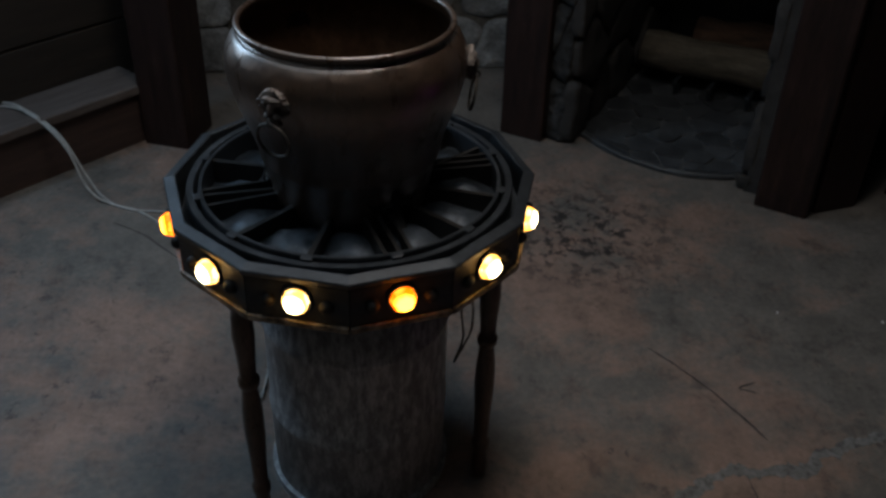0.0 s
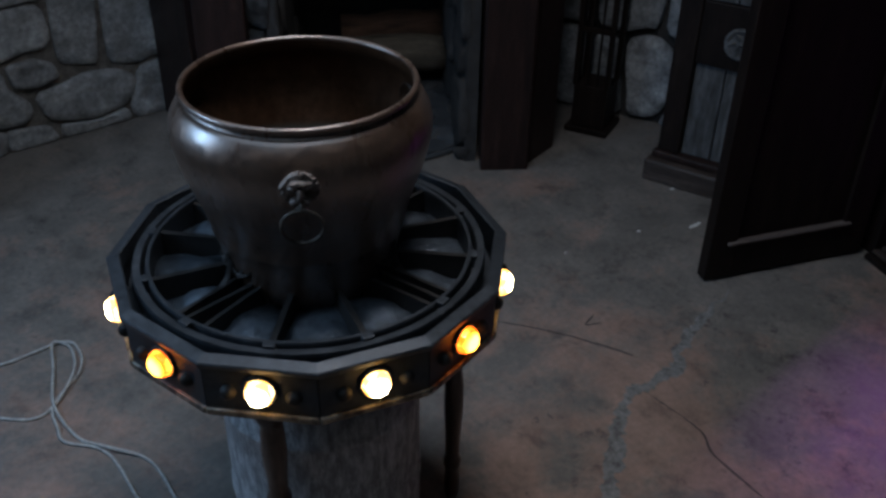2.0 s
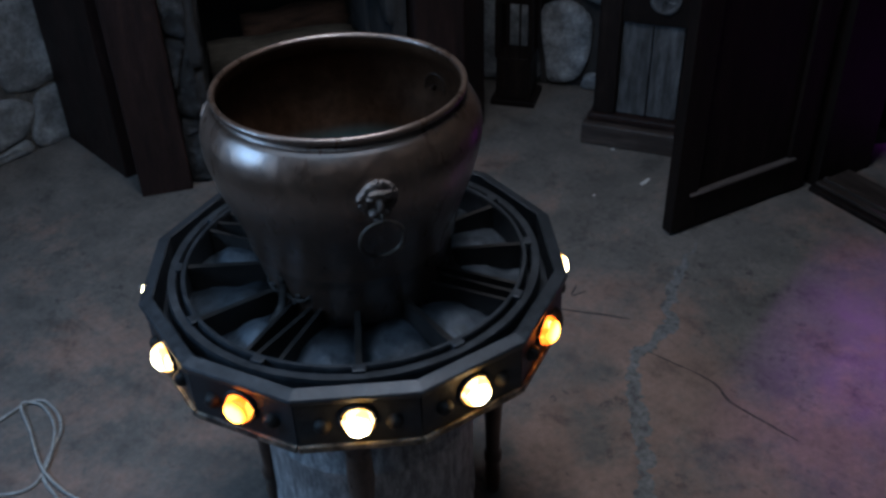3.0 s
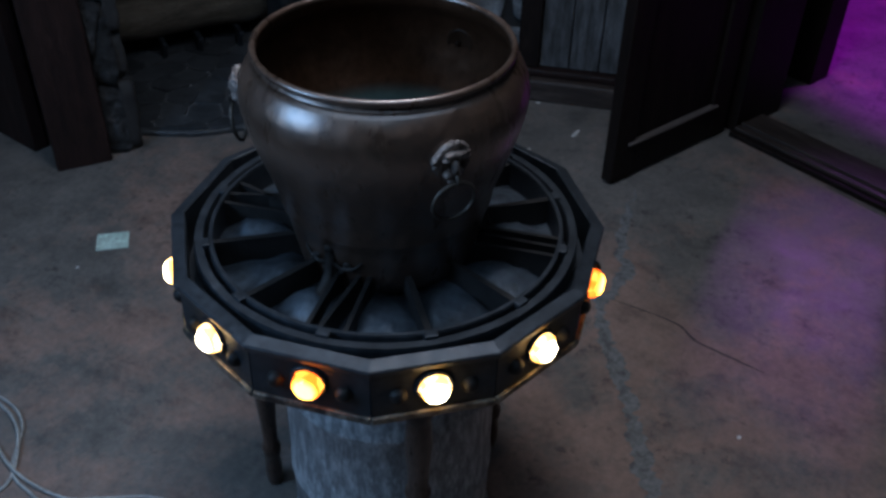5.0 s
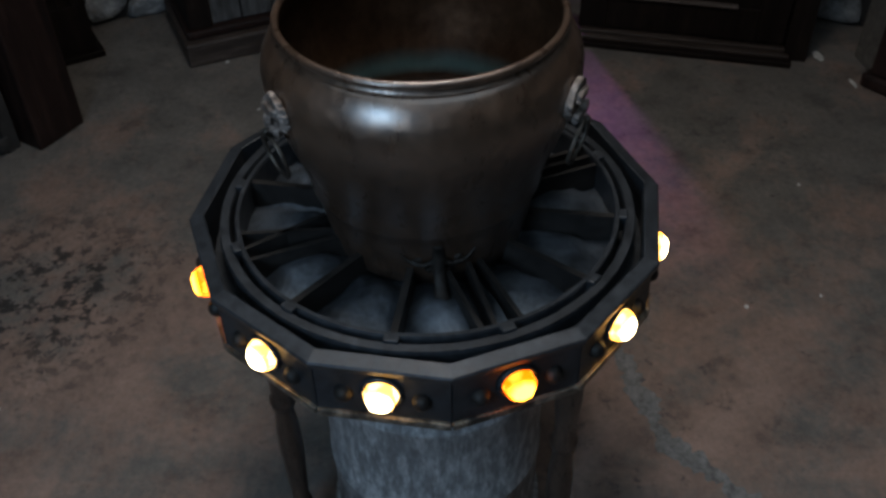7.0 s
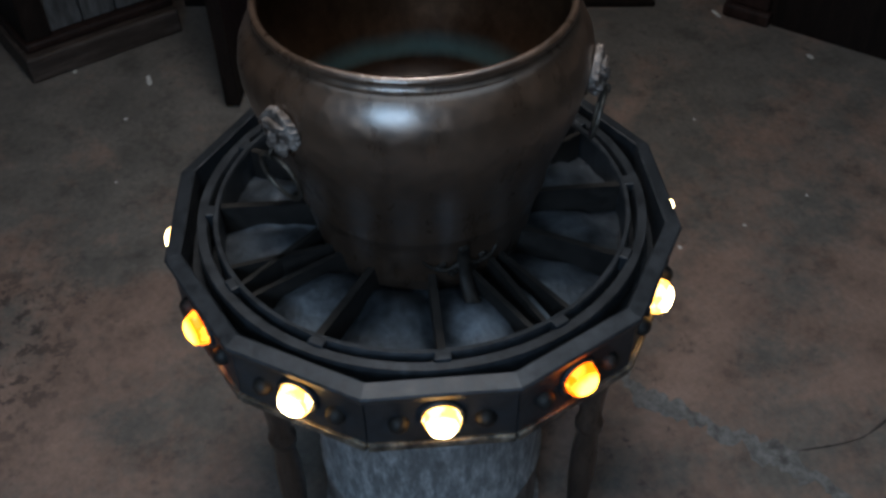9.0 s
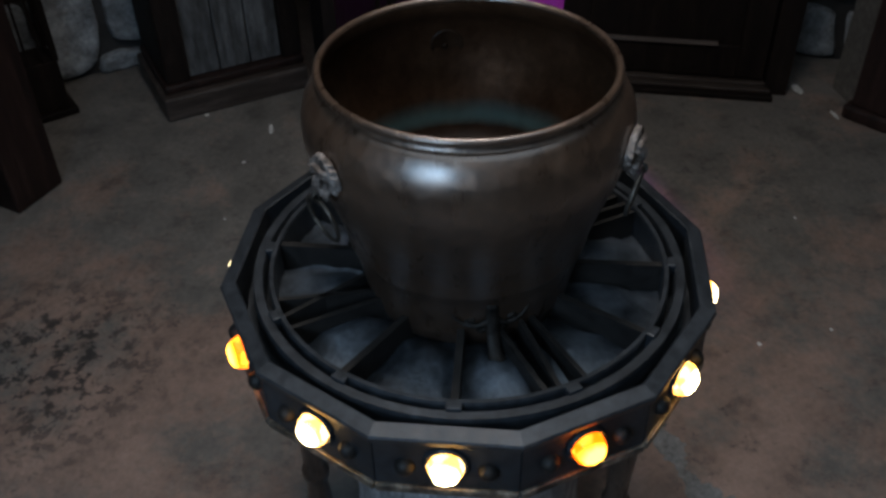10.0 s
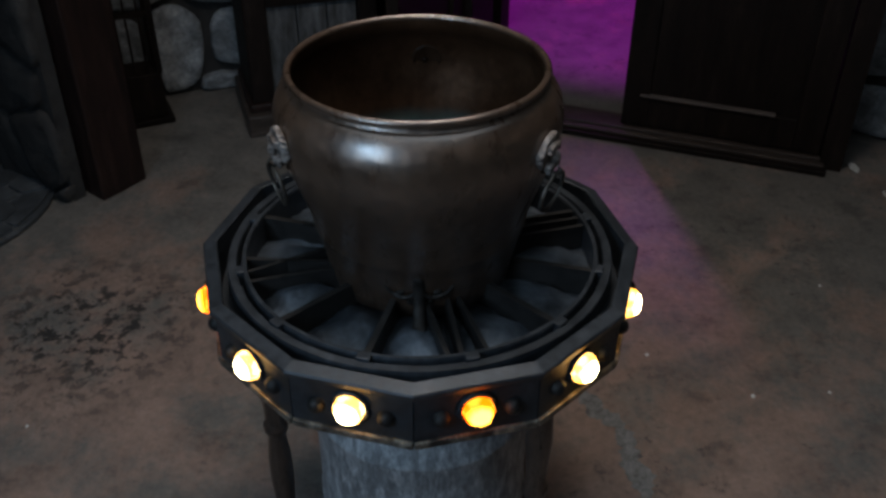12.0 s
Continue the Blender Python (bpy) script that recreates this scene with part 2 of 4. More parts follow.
WORN_WOOD = coarse("worn_dark_wood", [(0.3, (0.022, 0.016, 0.013)), (0.55, (0.045, 0.033, 0.028)), (0.75, (0.085, 0.066, 0.057))], 6, 40, (0.4, 0.65), 0.0, 0.35, 60, (1.0, 8.0, 8.0), 0.15, 0.003)
LEG_WOOD = coarse("turned_wood", [(0.3, (0.03, 0.018, 0.013)), (0.55, (0.07, 0.043, 0.031)), (0.75, (0.13, 0.084, 0.062))], 8, 60, (0.25, 0.42), 0.0, 0.2, 70, (5.0, 5.0, 1.0), 0.1, 0.002)
GREY_BOARD = coarse("weathered_board", [(0.36, (0.04, 0.041, 0.042)), (0.5, (0.08, 0.083, 0.087)), (0.68, (0.14, 0.147, 0.156))], 6, 45, (0.6, 0.85), 0.0, 0.5, 60, (6.0, 6.0, 1.2), 0.15, 0.004)
BROWN_BOARD = coarse("brown_board", [(0.3, (0.012, 0.0085, 0.006)), (0.6, (0.026, 0.018, 0.0125)), (0.8, (0.042, 0.03, 0.022))], 4, 40, (0.6, 0.85), 0.0, 0.5, 60, (1.0, 8.0, 8.0), 0.2, 0.004)
RED_BOARD = coarse("red_brown_board", [(0.3, (0.035, 0.02, 0.016)), (0.6, (0.06, 0.034, 0.027)), (0.8, (0.085, 0.05, 0.04))], 4, 40, (0.6, 0.85), 0.0, 0.4, 60, (1.0, 8.0, 8.0), dist=0.003)
# tread dust and, on the door mouldings, a painted highlight
DUSTY_LIT = coarse("dusty_wood", [(0.3, (0.06, 0.047, 0.042)), (0.6, (0.1, 0.081, 0.074)), (0.8, (0.14, 0.116, 0.106))], 4, 40, (0.6, 0.85), 0.0, 0.4, 60, (1.0, 8.0, 8.0), dist=0.003)
STONE = coarse("grey_limestone", [(0.32, (0.145, 0.147, 0.147)), (0.5, (0.25, 0.256, 0.26)), (0.72, (0.38, 0.392, 0.4))], 11, 55, (0.7, 0.92), 0.0, 0.9, 22, None, 0.25, 0.014)
JAMB = coarse("smoked_stone", [(0.38, (0.01, 0.01, 0.01)), (0.52, (0.027, 0.027, 0.028)), (0.68, (0.09, 0.092, 0.096))], 14, 70, (0.5, 0.8), 0.0, 1.0, 24, None, 0.3, 0.05)
PALE_STONE = coarse("pale_limestone", [(0.34, (0.16, 0.17, 0.18)), (0.5, (0.29, 0.308, 0.325)), (0.7, (0.42, 0.445, 0.47))], 12, 60, (0.7, 0.92), 0.0, 1.0, 20, None, 0.15, 0.022)
MORTAR = coarse("dark_mortar", [(0.3, (0.06, 0.054, 0.047)), (0.7, (0.17, 0.155, 0.138))], 20, 90, (0.85, 0.95), 0.0, 0.7, dist=0.008)
SOOT = coarse("sooty_stone", [(0.3, (0.015, 0.014, 0.014)), (0.7, (0.045, 0.042, 0.04))], 8, 50, (0.8, 0.95), 0.0, 0.7, dist=0.01)
SLATE = coarse("hearth_slate", [(0.3, (0.03, 0.033, 0.037)), (0.55, (0.055, 0.06, 0.066)), (0.75, (0.09, 0.097, 0.105))], 8, 60, (0.35, 0.6), 0.0, 0.6, vary=0.3, dist=0.008)
PALE_JOINT = coarse("pale_joint", [(0.3, (0.075, 0.078, 0.082)), (0.7, (0.15, 0.154, 0.16))], 20, 90, (0.8, 0.95), 0.0, 0.4, dist=0.004)
PALE_BARK = coarse("bare_log", [(0.3, (0.055, 0.046, 0.034)), (0.55, (0.115, 0.098, 0.074)), (0.75, (0.18, 0.157, 0.124))], 7, 50, (0.7, 0.95), 0.0, 0.8, 25, (1.0, 5.0, 5.0), dist=0.01)
BARK = coarse("log_bark", [(0.3, (0.05, 0.028, 0.018)), (0.55, (0.12, 0.066, 0.042)), (0.75, (0.18, 0.105, 0.07))], 7, 50, (0.7, 0.95), 0.0, 0.8, 25, (1.0, 5.0, 5.0), dist=0.01)
PLASTER = coarse("dark_plaster", [(0.3, (0.09, 0.08, 0.07)), (0.7, (0.15, 0.135, 0.12))], 3, 40, (0.8, 0.95), 0.0, 0.4, dist=0.006)
CABLE = coarse("grey_cable", [(0.3, (0.3, 0.3, 0.29)), (0.7, (0.42, 0.42, 0.4))], 20, 100, (0.45, 0.65), 0.0, 0.1, dist=0.001)
FILLER = coarse("grey_filler", [(0.34, (0.09, 0.088, 0.085)), (0.46, (0.162, 0.162, 0.16)), (0.7, (0.22, 0.222, 0.221))], 32, 85, (0.7, 0.9), 0.0, 0.5, dist=0.004)
CRACK = coarse("crack_dirt", [(0.3, (0.03, 0.027, 0.025)), (0.7, (0.07, 0.062, 0.056))], 25, 90, (0.85, 0.95), 0.0, 0.2, dist=0.002)
CARD = coarse("pale_green_card", [(0.3, (0.5, 0.66, 0.58)), (0.7, (0.6, 0.74, 0.66))], 20, 80, (0.5, 0.7), 0.0, 0.05, dist=0.001)
WHITE_PAINT = coarse("white_paint", [(0.3, (0.5, 0.5, 0.48)), (0.7, (0.7, 0.7, 0.68))], 30, 90, (0.6, 0.8), 0.0, 0.2, dist=0.001)
GEM_WHITE = glowing("lit_clear_gem", (1.0, 0.45, 0.065), (1.0, 0.82, 0.45), 5.0, 14.0)
GEM_AMBER = glowing("lit_amber_gem", (1.0, 0.13, 0.003), (1.0, 0.48, 0.045), 3.4, 7.5)


# ---- building helpers ----
def part(name, bm, material, parent=None, label="", smooth=False):
    """Links a bmesh as one mesh object, under a thing or a part."""
    me = bpy.data.meshes.new(name)
    bmesh.ops.recalc_face_normals(bm, faces=bm.faces)
    for f in bm.faces:
        f.smooth = smooth
    bm.to_mesh(me)
    bm.free()
    me.materials.append(material)
    ob = new(name, me)
    ob.parent = parent
    return tagged(ob, label) if label else ob


def again(ob, m):
    """One more object on the mesh of a part, under the same parent."""
    o = new(ob.name.split(".")[0], ob.data)
    o.parent, o.matrix_local = ob.parent, m
    return o


def fused(ob, size):
    """Melts overlapping lumps of a casting into one skin."""
    mod = ob.modifiers.new("melt", "REMESH")
    mod.mode, mod.voxel_size, mod.use_smooth_shade = "VOXEL", size, True
    bpy.context.view_layer.update()
    me = bpy.data.meshes.new_from_object(ob.evaluated_get(bpy.context.evaluated_depsgraph_get()))
    ob.modifiers.clear()
    ob.data = me
    return ob


def thing(name, m, label, category, group="", kind=""):
    e = new(name)
    e.empty_display_size = 0.05
    e.matrix_world = m
    return tagged(e, label, category, group, kind)


def structure(name, bm, material, label, smooth=False, m=None):
    ob = part(name, bm, material, None, label, smooth)
    if m is not None:
        ob.matrix_world = m
    return tagged(ob, kind="structure")


def spin(deg):
    return Matrix.Rotation(radians(deg), 4, "Z")


def shift(x, y, z):
    return Matrix.Translation((x, y, z))


def box(bm, x0, x1, y0, y1, z0, z1, bevel=0.0, wob=0.0):
    c = bmesh.ops.create_cube(bm, size=1.0)["verts"]
    bmesh.ops.transform(bm, matrix=shift((x0 + x1) / 2, (y0 + y1) / 2, (z0 + z1) / 2) @ Matrix.Diagonal((x1 - x0, y1 - y0, z1 - z0, 1)), verts=c)
    for v in c:
        v.co += Vector((random.uniform(-wob, wob), random.uniform(-wob, wob), random.uniform(-wob, wob)))
    if bevel:
        es = list({e for v in c for e in v.link_edges})
        bmesh.ops.bevel(bm, geom=es, offset=bevel, segments=2, affect="EDGES", profile=0.5)
    return bm


def boxed(*a, **k):
    return box(bmesh.new(), *a, **k)


def prism(bm, pts, z0, z1):
    lo = [bm.verts.new((x, y, z0)) for x, y in pts]
    hi = [bm.verts.new((x, y, z1)) for x, y in pts]
    k = len(pts)
    bm.faces.new(hi)
    bm.faces.new(lo[::-1])
    for i in range(k):
        bm.faces.new((lo[i], lo[(i + 1) % k], hi[(i + 1) % k], hi[i]))
    return bm


def ring_band(bm, profile, count, turn=0.0):
    """A closed profile of (radius, height) swept round the axis in count steps."""
    rows = [[bm.verts.new((r * math.cos(turn + 2 * math.pi * i / count), r * math.sin(turn + 2 * math.pi * i / count), z)) for r, z in profile] for i in range(count)]
    k = len(profile)
    for i in range(count):
        a, b = rows[i], rows[(i + 1) % count]
        for j in range(k):
            bm.faces.new((a[j], b[j], b[(j + 1) % k], a[(j + 1) % k]))
    return bm


def lathe(bm, profile, count, close_top=False, close_bottom=False):
    rows = [[bm.verts.new((r * math.cos(2 * math.pi * i / count), r * math.sin(2 * math.pi * i / count), z)) for r, z in profile] for i in range(count)]
    for i in range(count):
        a, b = rows[i], rows[(i + 1) % count]
        for j in range(len(profile) - 1):
            bm.faces.new((a[j], b[j], b[j + 1], a[j + 1]))
    if close_bottom:
        bm.faces.new([row[0] for row in rows][::-1])
    if close_top:
        bm.faces.new([row[-1] for row in rows])
    return bm


def smooth_path(pts, per=6):
    """A Catmull-Rom curve through the points."""
    p = [Vector(q) for q in pts]
    p = [2 * p[0] - p[1], *p, 2 * p[-1] - p[-2]]
    out = []
    for i in range(1, len(p) - 2):
        for s in range(per):
            t = s / per
            out.append(0.5 * (2 * p[i] + (p[i + 1] - p[i - 1]) * t + (2 * p[i - 1] - 5 * p[i] + 4 * p[i + 1] - p[i + 2]) * t * t + (3 * p[i] - p[i - 1] - 3 * p[i + 1] + p[i + 2]) * t**3))
    return out + [p[-2]]


def tube(bm, pts, radius, sides=8, closed=False):
    p = [Vector(q) for q in pts]
    k = len(p)
    rad = radius if isinstance(radius, (list, tuple)) else [radius] * k
    rings = []
    for i in range(k):
        a, b = (p[i - 1], p[(i + 1) % k]) if closed else (p[max(i - 1, 0)], p[min(i + 1, k - 1)])
        d = (b - a).normalized()
        s = d.cross(Vector((0, 0, 1)))
        s = s.normalized() if s.length > 1e-4 else Vector((1, 0, 0))
        u = s.cross(d)
        rings.append([bm.verts.new(p[i] + rad[i] * (math.cos(2 * math.pi * j / sides) * s + math.sin(2 * math.pi * j / sides) * u)) for j in range(sides)])
    for i in range(k if closed else k - 1):
        a, b = rings[i], rings[(i + 1) % k]
        for j in range(sides):
            bm.faces.new((a[j], a[(j + 1) % sides], b[(j + 1) % sides], b[j]))
    if not closed:
        bm.faces.new(rings[0][::-1]), bm.faces.new(rings[-1])
    return bm


def blob(bm, x, y, z, rx, ry, rz, rough=0.0, sub=2):
    vs = bmesh.ops.create_icosphere(bm, subdivisions=sub, radius=1.0)["verts"]
    for v in vs:
        k = 1 + rough * noise.noise(v.co * 1.7 + Vector((x, y, z)) * 9)
        v.co = Vector((x + rx * k * v.co.x, y + ry * k * v.co.y, z + rz * k * v.co.z))
    return vs


def wall_frame(x, y, dx, dy):
    """Local x along the wall, y into it, z up."""
    d = Vector((dx, dy, 0)).normalized()
    return Matrix(((d.x, -d.y, 0, x), (d.y, d.x, 0, y), (0, 0, 1, 0), (0, 0, 0, 1)))


# ---- stones ----
def rounded(poly, gap, count=20, cut=0.11):
    """A polygon drawn in by gap, its corners rounded off, as count points."""
    c = sum((Vector(p) for p in poly), Vector((0, 0))) / len(poly)
    pts = [Vector(p) for p in poly]
    pts = [c + (p - c) * max(0.2, 1 - gap / max((p - c).length, 1e-3)) for p in pts]
    for _ in range(2):
        pts = [q for i, p in enumerate(pts) for q in (p * (1 - cut) + pts[(i + 1) % len(pts)] * cut, p * cut + pts[(i + 1) % len(pts)] * (1 - cut))]
    cum = [0.0]
    for i, p in enumerate(pts):
        cum.append(cum[-1] + (pts[(i + 1) % len(pts)] - p).length)
    out = []
    for k in range(count):
        s = cum[-1] * k / count
        i = max(j for j in range(len(pts)) if cum[j] <= s)
        f = (s - cum[i]) / max(cum[i + 1] - cum[i], 1e-6)
        out.append(pts[i].lerp(pts[(i + 1) % len(pts)], f))
    return out, c


def stone_mesh(poly, depth, gap, rng):
    """A rough stone face that stands out of the wall towards local -y."""
    bm = bmesh.new()
    pts, c = rounded(poly, gap, 28)
    rows = []
    for inset, out in ((1.0, -0.01), (0.997, depth * 0.55), (0.95, depth * 0.95), (0.72, depth * 1.04), (0.4, depth * 1.06)):
        row = []
        for p in pts:
            q = c + (p - c) * inset
            wob = 0.011 * noise.noise(Vector((q.x * 9, q.y * 9, rng * 7.0))) + 0.007 * noise.noise(Vector((q.x * 26, q.y * 34, rng * 3.0)))
            row.append(bm.verts.new((q.x + wob * 0.5, -(out + (wob if out > 0 else 0)), q.y)))
        rows.append(row)
    k = len(pts)
    for a, b in zip(rows, rows[1:]):
        for i in range(k):
            bm.faces.new((a[i], a[(i + 1) % k], b[(i + 1) % k], b[i]))
    tip = bm.verts.new((c.x, -depth * 1.08 - 0.01 * noise.noise(Vector((c.x * 5, c.y * 5, rng))), c.y))
    for i in range(k):
        bm.faces.new((rows[-1][i], rows[-1][(i + 1) % k], tip))
    return bm


def courses(w, h, rng, row=(0.13, 0.22), run=(0.16, 0.4)):
    """Uneven courses of squared rubble over a face w by h."""
    out, z = [], 0.0
    while z < h - 0.05:
        dz = min(rng.uniform(*row), h - z)
        x = -rng.uniform(0.0, 0.2)
        while x < w:
            dx = rng.uniform(*run)
            a, b = max(x, 0.0), min(x + dx, w)
            x += dx
            if b - a < 0.06:
                continue
            j = lambda: rng.uniform(-0.018, 0.018)
            if dx < 0.26 and rng.random() < 0.25 and dz > 0.17:
                m = z + dz * rng.uniform(0.4, 0.6)
                out += [[(a, z + j()), (b, z + j()), (b + j(), m), (a + j(), m)], [(a, m), (b, m), (b + j(), z + dz), (a + j(), z + dz)]]
            else:
                out.append([(a + j(), z + j()), ((a + b) / 2, z + j()), (b + j(), z + j()), (b + j(), z + dz + j()), ((a + b) / 2, z + dz + j()), (a + j(), z + dz + j())])
        z += dz
    return out


def cells(w, h, cw, ch, rng):
    """Irregular polygons that fill a face w by h, about cw by ch each."""
    seeds = []
    for i in range(-1, int(h / ch) + 2):
        for k in range(-1, int(w / cw) + 2):
            seeds.append(Vector(((k + 0.5 * (i % 2) + rng.uniform(-0.3, 0.3)) * cw, (i + 0.5 + rng.uniform(-0.3, 0.3)) * ch)))
    out = []
    for s in seeds:
        poly = [Vector(p) for p in ((0, 0), (w, 0), (w, h), (0, h))]
        for o in seeds:
            if o is s or (o - s).length > 3 * max(cw, ch):
                continue
            mid, d = (o + s) / 2, o - s
            cut = []
            for i, p in enumerate(poly):
                q = poly[(i + 1) % len(poly)]
                a, b = (p - mid).dot(d), (q - mid).dot(d)
                if a <= 0:
                    cut.append(p)
                if a * b < 0:
                    cut.append(p.lerp(q, a / (a - b)))
            poly = cut
            if len(poly) < 3:
                break
        if len(poly) >= 3:
            xs, zs = [p.x for p in poly], [p.y for p in poly]
            if max(xs) - min(xs) > 0.05 and max(zs) - min(zs) > 0.05:
                out.append([(p.x, p.y) for p in poly])
    return out


def stone_wall(name, m, w, h, polys, depth, gap, label, seed, thick=0.2, joint=None, face=None):
    rng = random.Random(seed)
    wall = structure(name, boxed(0, w, 0, thick, 0, 2.85), joint or MORTAR, label, m=m)
    for k, poly in enumerate(polys):
        part("stone", stone_mesh(poly, depth * rng.uniform(0.75, 1.2), gap, seed + k), face or STONE, wall, smooth=True)
    return wall


# ---- the room ----
bm = bmesh.new()
box(bm, -3.2, 6.2, -3.2, 3.2, -0.15, 0.0)
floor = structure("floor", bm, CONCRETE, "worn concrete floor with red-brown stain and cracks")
structure("ceiling", boxed(-3.2, 6.2, -3.2, 3.2, 2.85, 2.95), PLASTER, "plain dark ceiling")

HEARTH = wall_frame(0.533, 1.667, 0.83, -0.557)
NORTH = wall_frame(-1.0, 2.25, 1, 0.03)
EAST = wall_frame(2.029, 1.402, 0.403, -0.915)


def above(polys, z):
    return [[(x, y + z) for x, y in p] for p in polys]


NORTH_STONES = [
    [(0.586, 0.64), (0.674, 0.63), (0.662, 0.534), (0.609, 0.519), (0.556, 0.512)],
    [(0.7, 0.65), (0.905, 0.62), (0.885, 0.541), (0.835, 0.522), (0.77, 0.53), (0.69, 0.55)],
    [(0.846, 0.464), (0.897, 0.521), (1.026, 0.54), (1.214, 0.535), (1.225, 0.433), (1.209, 0.374), (1.107, 0.378), (1.016, 0.352), (0.867, 0.36), (0.84, 0.399)],
    [(1.25, 0.58), (1.415, 0.57), (1.402, 0.356), (1.383, 0.272), (1.25, 0.3), (1.236, 0.362)],
    [(1.443, 0.57), (1.7, 0.57), (1.7, 0.26), (1.534, 0.237), (1.43, 0.262)],
    [(0.52, 0.49), (0.641, 0.498), (0.787, 0.488), (0.819, 0.459), (0.818, 0.348), (0.795, 0.303), (0.658, 0.3), (0.56, 0.305), (0.496, 0.34)],
    [(1.05, 0.333), (1.144, 0.338), (1.208, 0.312), (1.226, 0.257), (1.129, 0.236), (1.058, 0.252)],
    [(0.838, 0.286), (0.878, 0.33), (1.02, 0.32), (1.035, 0.24), (1.1, 0.174), (1.09, 0.122), (1.04, 0.108), (0.883, 0.108), (0.85, 0.153)],
    [(1.125, 0.2), (1.262, 0.222), (1.324, 0.24), (1.456, 0.226), (1.53, 0.173), (1.466, 0.078), (1.339, 0.052), (1.16, 0.09)],
    [(0.5, 0.272), (0.623, 0.286), (0.806, 0.27), (0.826, 0.172), (0.798, 0.1), (0.657, 0.067), (0.545, 0.065), (0.494, 0.145)],
    [(0.505, 0.04), (0.664, 0.05), (0.825, 0.07), (0.81, 0.004), (0.505, 0.004)],
    [(0.84, 0.08), (0.985, 0.09), (0.98, 0.004), (0.83, 0.004)],
    [(1.0, 0.09), (1.15, 0.068), (1.18, 0.004), (0.995, 0.004)],
    [(1.2, 0.06), (1.34, 0.036), (1.46, 0.06), (1.48, 0.004), (1.2, 0.004)],
    [(1.545, 0.215), (1.72, 0.225), (1.72, 0.005), (1.5, 0.005), (1.49, 0.07)],
    [(0.27, 0.5), (0.475, 0.49), (0.456, 0.384), (0.393, 0.364), (0.27, 0.355)],
    [(0.26, 0.335), (0.35, 0.34), (0.443, 0.33), (0.456, 0.264), (0.428, 0.214), (0.26, 0.2)],
    [(0.28, 0.19), (0.428, 0.2), (0.47, 0.13), (0.485, 0.053), (0.47, 0.004), (0.28, 0.004)],
    [(0.02, 0.49), (0.25, 0.5), (0.25, 0.28), (0.02, 0.26)],
    [(0.02, 0.24), (0.245, 0.26), (0.26, 0.005), (0.02, 0.005)],
    [(0.92, 0.64), (1.235, 0.62), (1.23, 0.555), (1.02, 0.555), (0.91, 0.54)],
    [(0.02, 0.64), (0.3, 0.65), (0.57, 0.64), (0.54, 0.51), (0.27, 0.515), (0.02, 0.51)],
]
stone_wall("wall_north", NORTH, 1.75, 2.5, NORTH_STONES + above(courses(1.75, 1.85, random.Random(4), (0.16, 0.25), (0.18, 0.45)), 0.66), 0.021, -0.006, "wall of grey rubble stones in dark mortar", 4)
EAST_STONES = [
    [(0.298, 0.34), (0.355, 0.37), (0.419, 0.376), (0.47, 0.35), (0.514, 0.305), (0.523, 0.22), (0.517, 0.154), (0.487, 0.075), (0.46, 0.032), (0.4, 0.012), (0.334, 0.008), (0.322, 0.07), (0.321, 0.119), (0.298, 0.228)],
    [(0.545, 0.285), (0.582, 0.328), (0.649, 0.333), (0.74, 0.333), (0.74, 0.085), (0.638, 0.084), (0.551, 0.112), (0.535, 0.17)],
    [(0.487, 0.064), (0.56, 0.075), (0.635, 0.06), (0.74, 0.06), (0.74, 0.003), (0.466, 0.003)],
    [(0.16, 0.375), (0.285, 0.36), (0.36, 0.395), (0.425, 0.4), (0.44, 0.5), (0.43, 0.62), (0.16, 0.62)],
    [(0.445, 0.395), (0.522, 0.362), (0.6, 0.35), (0.74, 0.35), (0.74, 0.62), (0.45, 0.62)],
    [(0.0, 0.003), (0.15, 0.003), (0.14, 0.36), (0.0, 0.36)],
    [(0.16, 0.003), (0.31, 0.003), (0.305, 0.1), (0.285, 0.22), (0.28, 0.33), (0.155, 0.355)],
    [(0.0, 0.375), (0.145, 0.375), (0.145, 0.62), (0.0, 0.62)],
]
stone_wall("wall_east", EAST, 0.74, 2.5, EAST_STONES + above(cells(0.74, 1.88, 0.25, 0.3, random.Random(9)), 0.62), 0.036, 0.006, "wall of large rounded blue-grey stones with black joints", 90, joint=SOOT, face=PALE_STONE)
CORNER_STONES = [
    [(0.203, 0.187), (0.3, 0.207), (0.386, 0.185), (0.405, 0.1), (0.415, 0.015), (0.33, 0.003), (0.22, 0.01), (0.205, 0.09)],
    [(0.19, 0.22), (0.304, 0.235), (0.448, 0.235), (0.46, 0.52), (0.2, 0.52)],
    [(0.41, 0.19), (0.459, 0.198), (0.56, 0.19), (0.56, 0.01), (0.45, 0.01), (0.43, 0.06)],
    [(0.47, 0.235), (0.7, 0.22), (0.7, 0.5), (0.48, 0.52)],
    [(0.0, 0.01), (0.185, 0.01), (0.185, 0.2), (0.0, 0.2)],
    [(0.0, 0.215), (0.17, 0.215), (0.18, 0.52), (0.0, 0.52)],
    [(0.575, 0.01), (0.95, 0.01), (0.95, 0.2), (0.575, 0.2)],
    [(0.715, 0.22), (0.95, 0.22), (0.95, 0.52), (0.715, 0.5)],
]
stone_wall("wall_south_east", wall_frame(2.03, -1.365, -0.55, -0.835), 0.95, 2.5, CORNER_STONES + above(cells(0.95, 1.96, 0.26, 0.27, random.Random(12)), 0.53), 0.036, 0.007, "wall of large rounded blue-grey stones beside the door", 130, joint=SOOT, face=PALE_STONE)
